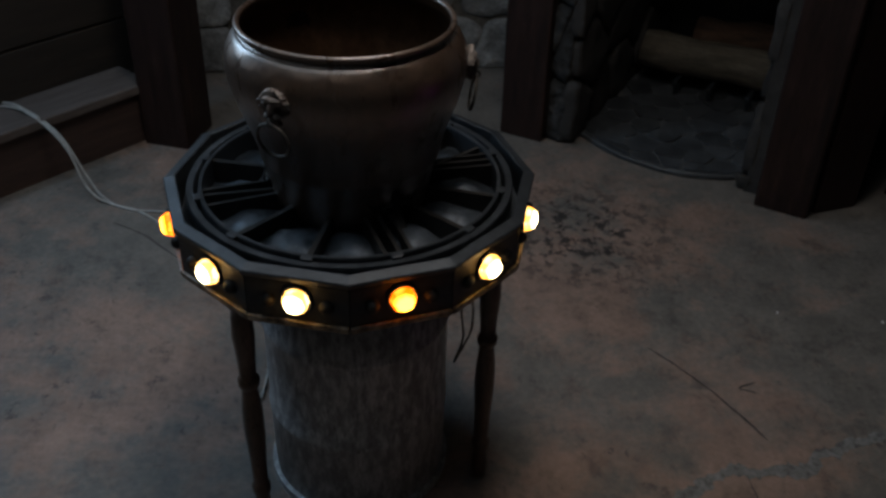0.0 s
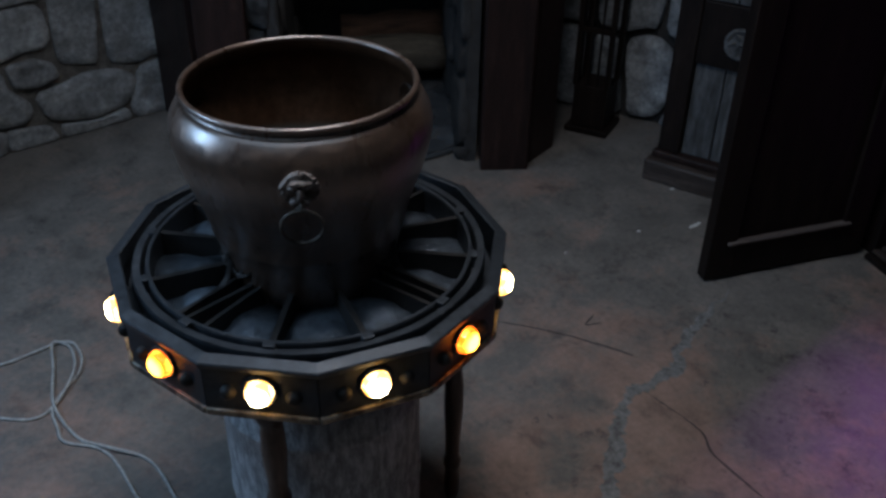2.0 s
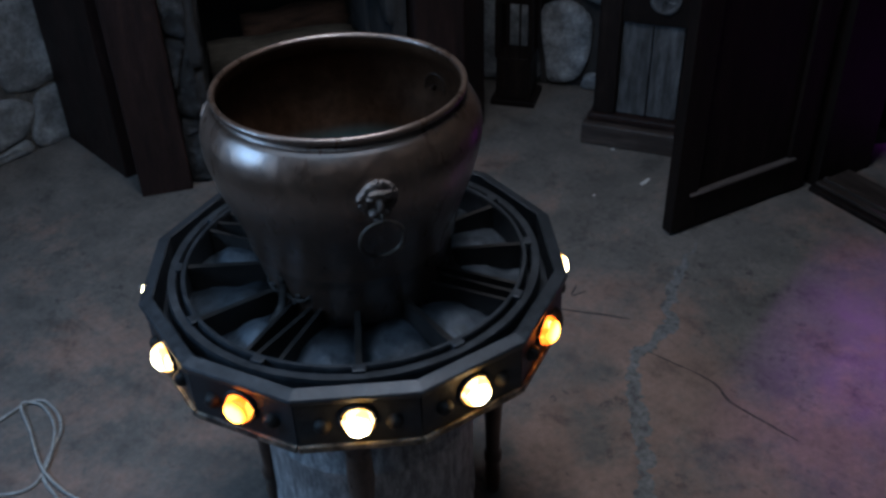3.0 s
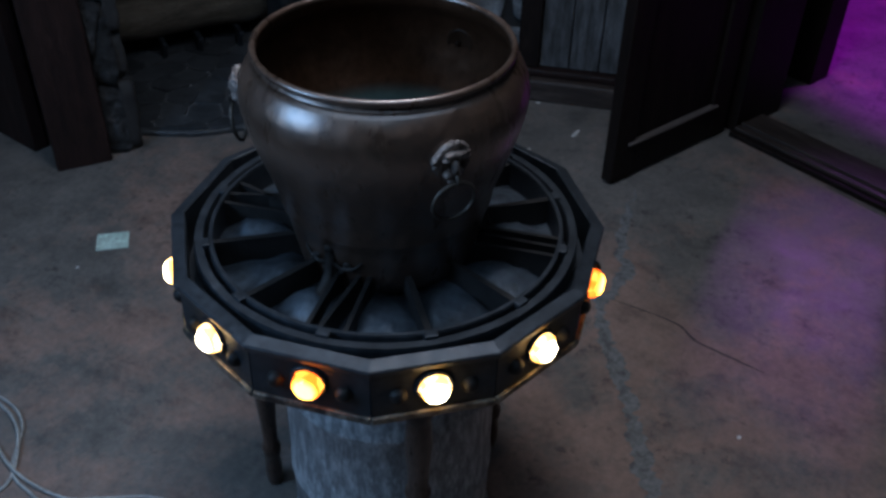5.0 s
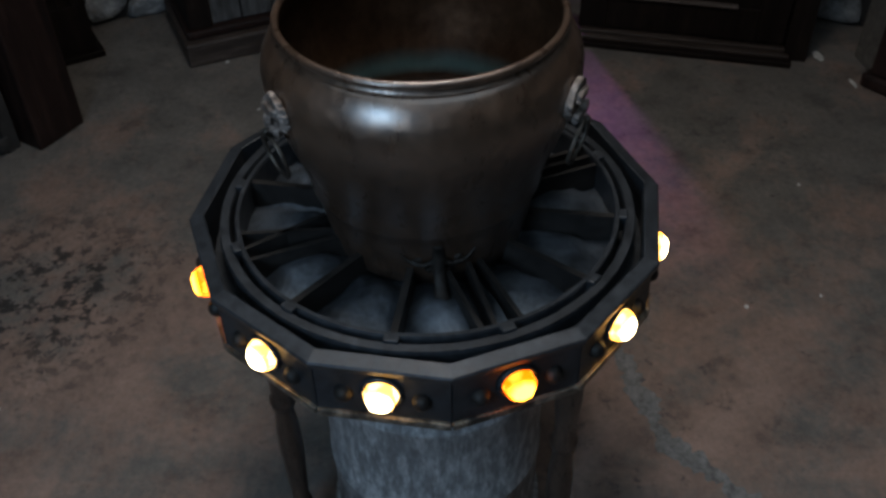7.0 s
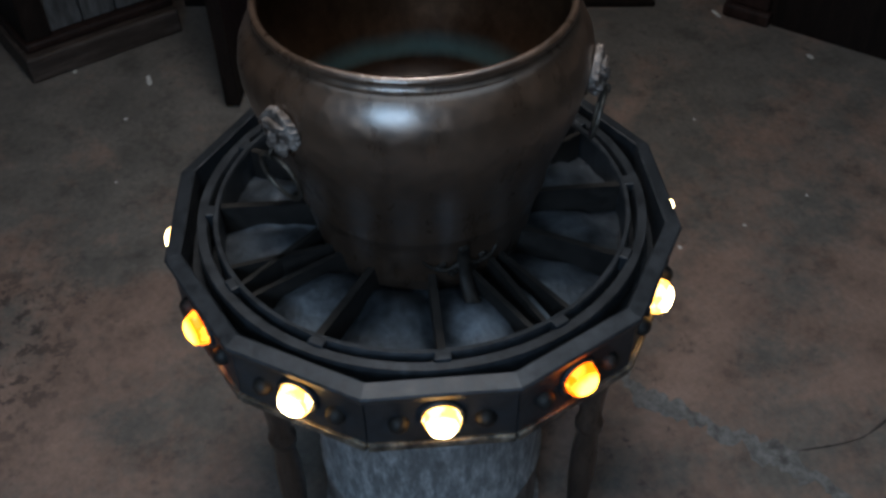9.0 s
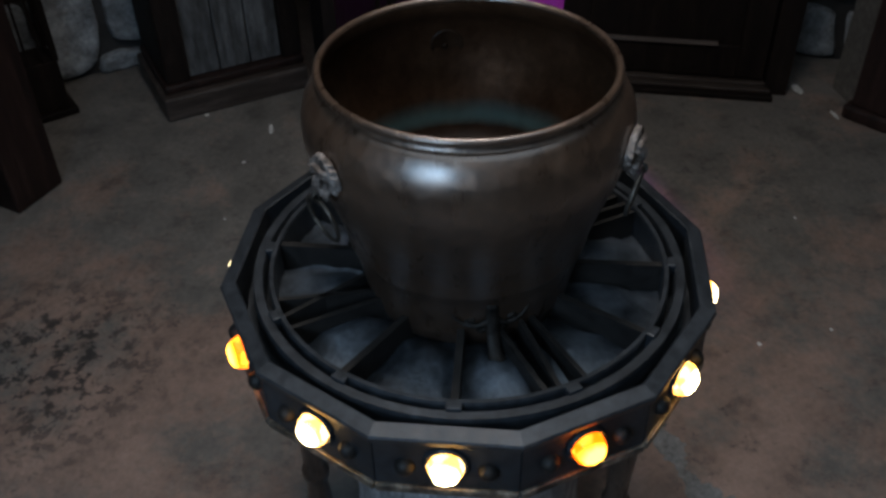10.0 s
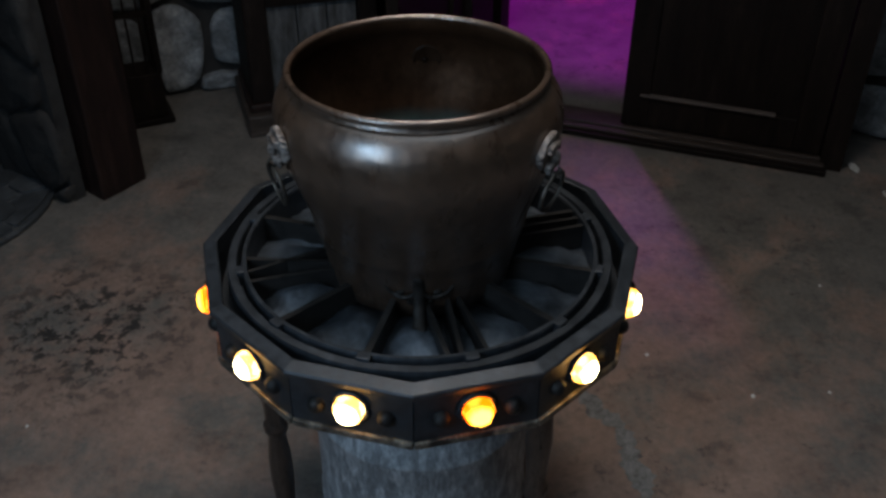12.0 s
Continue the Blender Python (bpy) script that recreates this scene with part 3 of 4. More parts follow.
structure("wall_south", boxed(-2.6, 1.6, -2.75, -2.6, 0, 2.85), PLASTER, "plain dark wall")
structure("wall_west", boxed(-2.75, -2.6, -2.75, 0.4, 0, 2.85), PLASTER, "plain dark wall")
structure("wall_chimney", boxed(0.0, 1.3, 0, 0.15, 0, 2.85), SOOT, "sooty back of the fireplace", m=HEARTH @ shift(0, 1.15, 0))
structure("wall_chimney_breast", boxed(0.0, 1.3, 0.05, 1.15, 1.3, 2.85), MORTAR, "stone chimney breast", m=HEARTH)

structure("wall_north_east", boxed(0.0, 0.9, 0.0, 0.15, 0, 2.85), PLASTER, "plain dark wall", m=wall_frame(0.55, 2.58, 1, 0))
structure("wall_north_west", boxed(0.0, 1.3, 0.0, 0.15, 0, 2.85), PLASTER, "plain dark wall", m=wall_frame(-1.3, 1.53, 0.25, 0.97))
structure("wall_by_chimney", boxed(0.0, 0.9, 0.0, 0.15, 0, 2.85), BLACK_WOOD, "plain dark wall", m=wall_frame(1.7, 1.085, 0.45, 0.89))
structure("wall_nook", boxed(0.0, 0.62, 0.0, 0.1, 0, 2.85), BLACK_WOOD, "plain dark wall", m=wall_frame(2.09, 1.95, 0.05, -1))
structure("wall_south_end", boxed(1.45, 1.6, -2.75, -1.6, 0, 2.85), PLASTER, "plain dark wall")

# plank wall with the window
WEST = wall_frame(-2.333, 0.315, 0.699, 0.715)
wall_planks = structure("wall_planks", boxed(-0.6, 0.6, 0.02, 0.12, 0, 2.85), BROWN_BOARD, "wall of wide brown boards", m=WEST)
for a, b, z0, z1 in ((1.3, 2.1, 0, 2.85), (0.6, 1.3, 0, 1.32), (0.6, 1.3, 2.02, 2.85)):
    part("wall_piece", boxed(a, b, 0.02, 0.12, z0, z1), BROWN_BOARD, wall_planks)
for k in range(13):
    z0 = k * 0.205
    for a, b in ((-0.6, 0.6), (0.6, 1.3), (1.3, 2.1)):
        if a == 0.6 and z0 + 0.2 > 1.3 and z0 < 2.02:
            continue
        part("board", boxed(a, b, -0.004, 0.02, z0 + 0.003, z0 + 0.2, bevel=0.004), BROWN_BOARD, wall_planks)
window = thing("window_1", WEST, "small window in the plank wall", "window", kind="structure")
for a, b, z0, z1 in ((0.57, 0.61, 1.28, 2.06), (1.29, 1.33, 1.28, 2.06), (0.61, 1.29, 1.28, 1.32), (0.61, 1.29, 2.02, 2.06)):
    part("window_frame", boxed(a, b, -0.02, 0.03, z0, z1, bevel=0.004), BLACK_WOOD, window)

# low step along the plank wall
STEP = wall_frame(-2.211, 0.196, 0.699, 0.715)
step = thing("wooden_step", STEP, "low dark wooden step along the plank wall", "step")
part("tread", boxed(-0.4, 2.04, -0.035, 0.17, 0.2, 0.235, bevel=0.006), DUSTY_LIT, step, "worn dusty tread")
part("riser", boxed(-0.4, 2.0, -0.005, 0.17, 0.0, 0.2), RED_BOARD, step)


# ---- posts and fireplace ----
def post(m, w, d, h, label, name="wooden_post"):
    e = thing(name, m, label, "post", "timber posts")
    part("shaft", boxed(0, w, 0, d, 0, h, bevel=0.008, wob=0.004), WOOD, e)
    return e


post(HEARTH, 0.178, 0.155, 2.85, "square dark red-brown timber post beside the hearth")
post(wall_frame(1.352, 1.099, 0.79, -0.614), 0.184, 0.16, 2.85, "square dark red-brown timber post beside the hearth")
corner = post(wall_frame(-0.81, 1.59, 0.9, -0.28), 0.18, 0.2, 2.85, "dark timber corner post at the end of the step")
block_foot = thing("wooden_block", wall_frame(-0.62, 1.545, 0.79, -0.61), "low red-brown wooden block at the foot of the post", "block")
part("body", boxed(0.0, 0.19, 0.0, 0.19, 0, 0.028, bevel=0.006), RED_BOARD, block_foot)
post(wall_frame(1.545, 1.03, 0.96, 0.27), 0.17, 0.1, 2.85, "narrow dark timber behind the hearth post")

structure("trim_hearth", boxed(0, 0.46, -0.05, 0, 0, 2.85, bevel=0.004), WOOD, "dark boarding between the hearth post and the stone wall", m=wall_frame(0.577, 1.825, 0.105, 0.995))

beam = thing("mantel_beam", HEARTH, "dark timber beam over the fireplace", "beam")
part("beam", boxed(-0.05, 1.2, 0.02, 0.2, 1.15, 1.32, bevel=0.01), WOOD, beam)


def stone_face(parent, m, polys, depth, gap, seed, face):
    rng = random.Random(seed)
    for k, poly in enumerate(polys):
        o = part("stone", stone_mesh(poly, depth * rng.uniform(0.6, 1.3), gap, seed + k), face, parent, smooth=True)
        o.matrix_local = m


for x0, x1, seed in ((0.178, 0.255, 3), (0.945, 0.99, 5)):
    jamb = structure("fireplace_side", boxed(x0, x1, 0.06, 1.15, 0, 1.3), SOOT, "rough stone side of the fireplace", m=HEARTH)
    stone_face(jamb, shift(x0, 0.06, 0), cells(x1 - x0, 1.3, 0.2, 0.3, random.Random(seed)), 0.035, 0.004, seed, JAMB)
    inner_m = shift(x1, 0.03, 0) @ spin(90) if x0 < 0.5 else shift(x0, 1.15, 0) @ spin(-90)
    stone_face(jamb, inner_m, cells(1.1, 1.3, 0.26, 0.24, random.Random(seed + 1)), 0.035, 0.008, seed + 40, SOOT)

# hearth of dark flagstones with a curved front
hearth = structure("hearth", bmesh.new(), PALE_JOINT, "curved hearth of dark slate pieces", m=HEARTH)
FRONT = [(0.2, 0.18), (0.28, 0.138), (0.36, 0.095), (0.43, 0.062), (0.5, 0.04), (0.58, 0.029), (0.65, 0.027), (0.72, 0.036), (0.8, 0.062), (0.87, 0.1), (0.94, 0.152), (0.985, 0.19)]


def hearth_front(x):
    """How far the curved front of the hearth stands in from the post faces at x."""
    return float(np.interp(x, [p[0] for p in FRONT], [p[1] for p in FRONT]))


bm = bmesh.new()
prism(bm, FRONT + [(0.985, 1.15), (0.2, 1.15)], 0.0, 0.02)
bm.to_mesh(hearth.data)
bm.free()
nosing = part("nosing", tube(bmesh.new(), smooth_path([(x, y + 0.008, 0.012) for x, y in FRONT], 4), 0.012, 8), SLATE, hearth, "dark rounded front edge", smooth=True)
for k, poly in enumerate(cells(0.785, 1.15, 0.12, 0.1, random.Random(21))):
    poly = [(x + 0.2, max(y, hearth_front(x + 0.2) + 0.014)) for x, y in poly]
    if max(p[1] for p in poly) - min(p[1] for p in poly) < 0.03:
        continue
    pts, _ = rounded(poly, 0.0035, 16, 0.08)
    bm = bmesh.new()
    prism(bm, [(p.x, p.y) for p in pts], 0.018, 0.0235 + 0.003 * (k % 3))
    part("flagstone", bm, SLATE, hearth)


def log(m, length, r, label, seed, skin):
    bm = bmesh.new()
    rng = random.Random(seed)
    pts = [(length * i / 8, 0.004 * math.sin(i * 1.3 + seed), 0.003 * math.cos(i + seed)) for i in range(9)]
    tube(bm, pts, [r * rng.uniform(0.92, 1.06) for _ in pts], 16)
    for v in bm.verts:
        v.co += v.co.normalized() * 0.008 * noise.noise(v.co * 18)
    e = thing("fire_log", m, label, "log", "logs in the fireplace")
    part("bark", bm, skin, e, smooth=True)
    return e


log(HEARTH @ pose(0.31, 0.72, 0.178, 0, 1, 4), 0.61, 0.078, "pale thick log lying in the fireplace", 1, PALE_BARK)
log(HEARTH @ pose(0.47, 0.93, 0.2, 0, -2, 5), 0.45, 0.075, "red-brown log lying behind in the fireplace", 2, BARK)
grate = thing("fire_grate", HEARTH, "black iron grate under the logs", "grate")
for x in (0.48, 0.62, 0.78):
    part("bar", boxed(x, x + 0.02, 0.62, 1.06, 0.08, 0.1, bevel=0.003), IRON, grate)
    part("foot", boxed(x, x + 0.02, 0.66, 0.68, 0.024, 0.08), IRON, grate)
    part("foot", boxed(x, x + 0.02, 1.02, 1.04, 0.024, 0.08), IRON, grate)

# floor lantern by the stone wall
lantern = thing("floor_lantern", wall_frame(1.872, 1.152, 0.42, -0.9), "tall black floor lantern with barred sides", "lantern")
part("base", boxed(-0.015, 0.165, -0.015, 0.165, 0, 0.025, bevel=0.004), BLACK_WOOD, lantern)
part("lower_box", boxed(0.005, 0.145, 0.005, 0.145, 0.025, 0.2, bevel=0.004), BLACK_WOOD, lantern)
part("cap", boxed(-0.01, 0.16, -0.01, 0.16, 0.72, 0.76, bevel=0.006), BLACK_WOOD, lantern)
for x, y in ((0, 0), (0.13, 0), (0, 0.13), (0.13, 0.13)):
    part("upright", boxed(x, x + 0.02, y, y + 0.02, 0.2, 0.72), BLACK_WOOD, lantern)
for k in (1, 2):
    part("bar", boxed(0.045 * k + 0.004, 0.045 * k + 0.012, 0.006, 0.014, 0.2, 0.72), BLACK_WOOD, lantern)
    part("bar", boxed(0.006, 0.014, 0.045 * k + 0.004, 0.045 * k + 0.012, 0.2, 0.72), BLACK_WOOD, lantern)
part("rail", boxed(0.02, 0.13, 0.004, 0.016, 0.42, 0.44), BLACK_WOOD, lantern)
part("rail", boxed(0.004, 0.016, 0.02, 0.13, 0.42, 0.44), BLACK_WOOD, lantern)

# ---- panelled pier beside the double door ----
PIER = wall_frame(1.798, 0.689, 0.313, -0.95)
pier = thing("panelled_pier", PIER, "dark wooden pier with grey weathered boards and a round carving", "pier")
part("core", boxed(0.03, 0.52, 0.09, 0.42, 0, 2.85), BLACK_WOOD, pier)
part("plinth", boxed(0.0, 0.51, 0.0, 0.4, 0, 0.085, bevel=0.008), WORN_WOOD, pier)
part("plinth_cap", boxed(0.015, 0.51, 0.03, 0.4, 0.085, 0.115, bevel=0.008), WOOD, pier)
part("stile", boxed(0.03, 0.11, 0.045, 0.09, 0.115, 2.5, bevel=0.005), BLACK_WOOD, pier)
part("stile", boxed(0.44, 0.51, 0.045, 0.09, 0.115, 2.5, bevel=0.005), BLACK_WOOD, pier)
part("rail", boxed(0.11, 0.44, 0.05, 0.09, 0.468, 0.69, bevel=0.005), BLACK_WOOD, pier)
for k in range(3):
    part("board", boxed(0.112 + 0.11 * k, 0.218 + 0.11 * k, 0.066, 0.09, 0.115, 0.468, bevel=0.004), GREY_BOARD, pier, "grey weathered board")
    part("board", boxed(0.112 + 0.11 * k, 0.218 + 0.11 * k, 0.066, 0.09, 0.69, 1.6, bevel=0.004), GREY_BOARD, pier, "grey weathered board")
bm = bmesh.new()
CX, CZ = 0.255, 0.565
tube(bm, [(CX + 0.048 * math.cos(a), 0.047, CZ + 0.048 * math.sin(a)) for a in [2 * math.pi * i / 20 for i in range(20)]], 0.009, 6, closed=True)
for i in range(5):
    a = 2 * math.pi * i / 5
    arm = [(CX + r * math.cos(a + 22 * r), 0.046, CZ + r * math.sin(a + 22 * r)) for r in (0.006, 0.014, 0.022, 0.03, 0.038, 0.044)]
    tube(bm, arm, [0.004, 0.0055, 0.006, 0.006, 0.005, 0.003], 8)
blob(bm, CX, 0.045, CZ, 0.01, 0.01, 0.01)
blob(bm, CX, 0.05, CZ, 0.048, 0.006, 0.048)
fused(part("round_carving", bm, GREY_BOARD, pier, "round grey carving with a swirl", smooth=True), 0.003)

# ---- double door ----
DOORWAY = wall_frame(1.981, -0.1135, -0.337, -0.9416)
structure("wall_door_left", boxed(-0.32, 0.0, 0.04, 0.3, 0, 2.85), BLACK_WOOD, "dark timber door post", m=DOORWAY)
structure("wall_door_right", boxed(1.285, 1.36, 0.06, 0.3, 0, 2.85), BLACK_WOOD, "dark timber door post", m=DOORWAY)
structure("wall_over_door", boxed(0.0, 1.285, 0.06, 0.3, 2.08, 2.85), BLACK_WOOD, "dark timber over the double door", m=DOORWAY)
sill = structure("door_sill", boxed(0.0, 1.31, 0.0, 0.2, 0, 0.02, bevel=0.004), BLACK_WOOD, "dark stepped wooden door sill", m=DOORWAY)
for y0, y1, z1 in ((0.025, 0.05, 0.032), (0.06, 0.078, 0.038), (0.085, 0.19, 0.03)):
    part("sill_strip", boxed(0.005, 1.30, y0, y1, 0.02, z1, bevel=0.003), WORN_WOOD, sill)


def door_leaf(m, w, name, label, trim_end):
    """Local x from the free edge to the hinge, y away from the room, foot at z 0."""
    e = tagged(thing(name, m, label, "door"), kind="structure")
    part("panel", boxed(0.09, w - 0.09, 0.014, 0.03, 0.11, 1.95), BLACK_WOOD, e)
    for a, b in ((0, 0.095), (w - 0.095, w)):
        part("stile", boxed(a, b, 0, 0.042, 0, 2.02, bevel=0.003), BLACK_WOOD, e)
    for z0, z1 in ((0.0, 0.118), (0.98, 1.1), (1.9, 2.02)):
        part("rail", boxed(0.095, w - 0.095, 0.001, 0.041, z0, z1, bevel=0.003), BLACK_WOOD, e)
    # paler than the door: the lit edge of the moulding put into its colour
    part("moulding", boxed(0.06, w - trim_end, -0.012, 0.014, 0.12, 0.129, bevel=0.003), DUSTY_LIT, e, "moulding with a painted pale highlight")
    return e


door_leaf(wall_frame(1.44, 0.11, 0.54, -0.198) @ shift(0, 0, 0.012), 0.585, "door_1", "dark panelled door leaf standing open into the room", 0.075)
door_leaf(DOORWAY @ shift(0.575, 0.095, 0.036), 0.705, "door_2", "dark panelled door leaf, closed", 0.17)

# hall behind the door
HALL = wall_frame(2.604, -0.176, -0.337, -0.9416)
# the post is cut off at 0.55 m so the violet beam clears it
structure("wall_hall_post", boxed(-0.5, 0.1, -0.02, 0.1, 0, 0.55), BLACK_WOOD, "lower part of a dark timber post in the hall", m=HALL)
structure("wall_hall_far", boxed(6.0, 6.2, -3.2, 3.2, 0, 2.85), PLASTER, "plain wall of the hall")
structure("wall_hall_north", boxed(2.3, 6.0, 0.75, 0.9, 0, 2.85), PLASTER, "plain wall of the hall")
structure("wall_hall_south", boxed(1.6, 6.0, -2.9, -2.75, 0, 2.85), PLASTER, "plain wall of the hall")

# dark stand by the south-east wall
stand = thing("wooden_stand", wall_frame(1.41, -1.525, -0.47, -0.315), "dark red-brown wooden stand with an open side", "stand")
part("foot", boxed(0.0, 0.165, 0.0, 0.16, 0, 0.05, bevel=0.012), WOOD, stand)
part("upright", boxed(0.02, 0.15, 0.012, 0.14, 0.05, 1.1, bevel=0.008), WOOD, stand)
part("low_panel", boxed(0.15, 0.6, 0.035, 0.075, 0, 0.235, bevel=0.004), BLACK_WOOD, stand)
part("rail", boxed(0.15, 0.6, 0.02, 0.09, 0.235, 0.252, bevel=0.004), WOOD, stand)
part("upright", boxed(0.28, 0.6, 0.025, 0.14, 0.252, 1.1, bevel=0.006), BLACK_WOOD, stand)
part("top", boxed(-0.01, 0.63, -0.01, 0.16, 1.1, 1.135, bevel=0.006), WOOD, stand)

# ---- clock table ----
FACES = 12
table = thing("clock_table", Matrix.Identity(4), "black iron table with open clock dial top and lit gems", "table")
R_OUT, R_IN, TOP = 0.36, 0.3365, 0.766
part("top_frame", ring_band(bmesh.new(), [(R_IN, TOP), (R_IN + 0.002, TOP + 0.001), (R_OUT - 0.002, TOP - 0.004), (R_OUT, TOP - 0.007), (R_OUT - 0.002, TOP - 0.016), (R_OUT - 0.012, TOP - 0.022), (R_IN, TOP - 0.03)], FACES), IRON, table, "twelve-sided iron rim")
part("inner_band", ring_band(bmesh.new(), [(R_IN + 0.004, TOP - 0.03), (R_IN + 0.012, TOP - 0.03), (R_IN + 0.012, 0.665), (R_IN + 0.004, 0.665)], FACES), IRON, table)
part("dial_ring", ring_band(bmesh.new(), [(0.298, 0.757), (0.2995, 0.763), (0.312, 0.763), (0.3135, 0.757), (0.3135, 0.735), (0.298, 0.735)], 96), IRON, table, "flat round ring of the dial")
part("hoop", ring_band(bmesh.new(), [(0.282, 0.763), (0.2835, 0.767), (0.289, 0.767), (0.2905, 0.763), (0.2905, 0.715), (0.282, 0.715)], 96), IRON, table, "thin inner hoop of the dial")
part("gutter", ring_band(bmesh.new(), [(0.278, 0.712), (0.327, 0.712), (0.327, 0.705), (0.278, 0.705)], 48), IRON, table)

# dial sheet with uneven, hammered hollows
bm = bmesh.new()
RINGS, STEPS = 14, 120
rows = []
for i in range(RINGS):
    r = 0.02 + 0.263 * i / (RINGS - 1)
    row = []
    for k in range(STEPS):
        a = 2 * math.pi * k / STEPS
        p = Vector((r * math.cos(a), r * math.sin(a), 0))
        bulge = math.sin(math.pi * min(1, max(0, (r - 0.13) / 0.155))) * abs(math.cos(6 * (a - radians(31)))) ** 0.7
        z = 0.714 + 0.012 * noise.noise(p * 15) + 0.007 * noise.noise(p * 40) + 0.031 * bulge
        row.append(bm.verts.new((p.x, p.y, z)))
    rows.append(row)
for a, b in zip(rows, rows[1:]):
    for k in range(STEPS):
        bm.faces.new((a[k], a[(k + 1) % STEPS], b[(k + 1) % STEPS], b[k]))
bm.faces.new(rows[0][::-1])
part("dial_sheet", bm, DIAL, table, "dented grey sheet under the numerals", smooth=True)
part("under_plate", ring_band(bmesh.new(), [(0.01, 0.70), (0.33, 0.70), (0.33, 0.68), (0.01, 0.68)], 48), IRON, table)

# numerals as upright strips: (side offset outside, side offset inside) at each hour
HOURS = {12: [(-0.042, -0.022), (-0.018, -0.002), (0.006, 0.014), (0.036, -0.018)], 3: [(-0.015, -0.018), (0.009, 0.009), (0.032, 0.03)], 6: [(-0.031, -0.03), (-0.012, 0.006), (0.027, 0.02)], 9: [(0.028, 0.026), (-0.036, 0.012), (0.002, -0.036)]}
LONE = {1: (-0.015, -0.008), 10: (-0.015, -0.01), 8: (-0.006, 0.0)}
for h in range(1, 13):
    for out, inn in HOURS.get(h, [LONE.get(h, (0.0, 0.0))]):
        thin = 0.0035 if h in HOURS else 0.005
        lo, hi = Vector((0.135, inn, 0)), Vector((0.2835, out, 0))
        side = Vector((-(hi - lo).y, (hi - lo).x, 0)).normalized() * thin
        stroke = part("numeral_stroke", prism(bmesh.new(), [(q.x, q.y) for q in (lo + side, lo - side, hi - side, hi + side)], 0.714, 0.762), STROKE, table)
        stroke.matrix_local = spin(16 - 30 * h)
block = part("hour_block", boxed(0.288, 0.301, -0.0105, 0.0105, 0.742, 0.7685, bevel=0.002), IRON, table)
block.matrix_local = spin(16)
for h in range(1, 12):
    again(block, spin(16 - 30 * h))

# side panels, bosses and gems
APO = 0.352 * math.cos(math.pi / 12)
half = APO * math.tan(math.pi / 12)
bm = boxed(APO - 0.012, APO, -half + 0.001, half - 0.001, 0.66, TOP - 0.022)
panel = part("side_panel", bm, IRON, table)
bm = bmesh.new()
box(bm, APO - 0.012, APO + 0.006, -half, half, 0.655, 0.668, bevel=0.003)
lip = part("bottom_lip", bm, WORN_EDGE, table, "worn pale bottom lip")


def boss_mesh():
    bm = bmesh.new()
    lathe(bm, [(0.0132, 0.0), (0.013, 0.004), (0.0102, 0.01), (0.0055, 0.0132), (0.001, 0.014)], 14, True)
    bmesh.ops.transform(bm, matrix=shift(APO, 0, 0.705) @ Matrix.Rotation(radians(90), 4, "Y"), verts=bm.verts)
    return bm


boss = part("boss", boss_mesh(), STROKE, table, smooth=True)


def gem_mesh():
    bm = bmesh.new()
    lathe(bm, [(0.0215, -0.002), (0.0238, 0.006), (0.022, 0.015), (0.0155, 0.023), (0.0085, 0.0265)], 8, True)
    for v in bm.verts:
        v.co.x, v.co.y = v.co.x * random.uniform(0.94, 1.04), v.co.y * random.uniform(0.94, 1.04)
    bmesh.ops.transform(bm, matrix=shift(APO, 0, 0.713) @ Matrix.Rotation(radians(90), 4, "Y"), verts=bm.verts)
    return bm


def collar_mesh():
    bm = bmesh.new()
    tube(bm, [(APO + 0.002, 0.0262 * math.cos(a), 0.713 + 0.0262 * math.sin(a)) for a in [2 * math.pi * i / 24 for i in range(24)]], 0.004, 6, closed=True)
    return bm


clear = part("gem", gem_mesh(), GEM_WHITE, table, "glowing pale yellow faceted gem")
amber = part("gem", gem_mesh(), GEM_AMBER, table, "glowing amber faceted gem")
collar = part("gem_collar", collar_mesh(), IRON, table, smooth=True)
used = set()
for k in range(FACES):
    side = again(panel, spin(-75 + 30 * k)) if k else panel
    side.matrix_local = spin(-75 + 30 * k)
    for ob, mm in ((lip, Matrix.Identity(4)), (collar, Matrix.Identity(4)), (boss, shift(0, 0.052, 0)), (boss, shift(0, -0.052, 0)), (clear if k % 3 else amber, Matrix.Identity(4))):
        piece = again(ob, mm) if ob in used else ob
        used.add(ob)
        piece.parent = side
        piece.matrix_local = mm

# turned legs
leg_profile = [(0.016, 0.0), (0.02, 0.01), (0.022, 0.05), (0.018, 0.09), (0.024, 0.1), (0.024, 0.12), (0.018, 0.13), (0.021, 0.2), (0.026, 0.28), (0.025, 0.34), (0.019, 0.39), (0.018, 0.4), (0.026, 0.405), (0.026, 0.42), (0.019, 0.425), (0.022, 0.47), (0.027, 0.53), (0.024, 0.58), (0.02, 0.6), (0.03, 0.605), (0.03, 0.68)]
leg = part("leg", lathe(bmesh.new(), [(r * 0.84, z) for r, z in leg_profile], 20, True, True), LEG_WOOD, table, "turned dark wooden leg", smooth=True)
LEGS = [(223, 0.285), (343, 0.288), (105, 0.272)]
for k, (a, r) in enumerate(LEGS):
    m = shift(r * math.cos(radians(a)), r * math.sin(radians(a)), 0)
    if k:
        again(leg, m)
    else:
        leg.matrix_local = m
bm = bmesh.new()
for off in (0, 0.02):
    tube(bm, smooth_path([(0.2 + off, -0.2, 0.68), (0.207 + off, -0.18 - off, 0.56), (0.222 + off * 0.5, -0.1, 0.43), (0.21, -0.06, 0.33)]), 0.0025, 6)
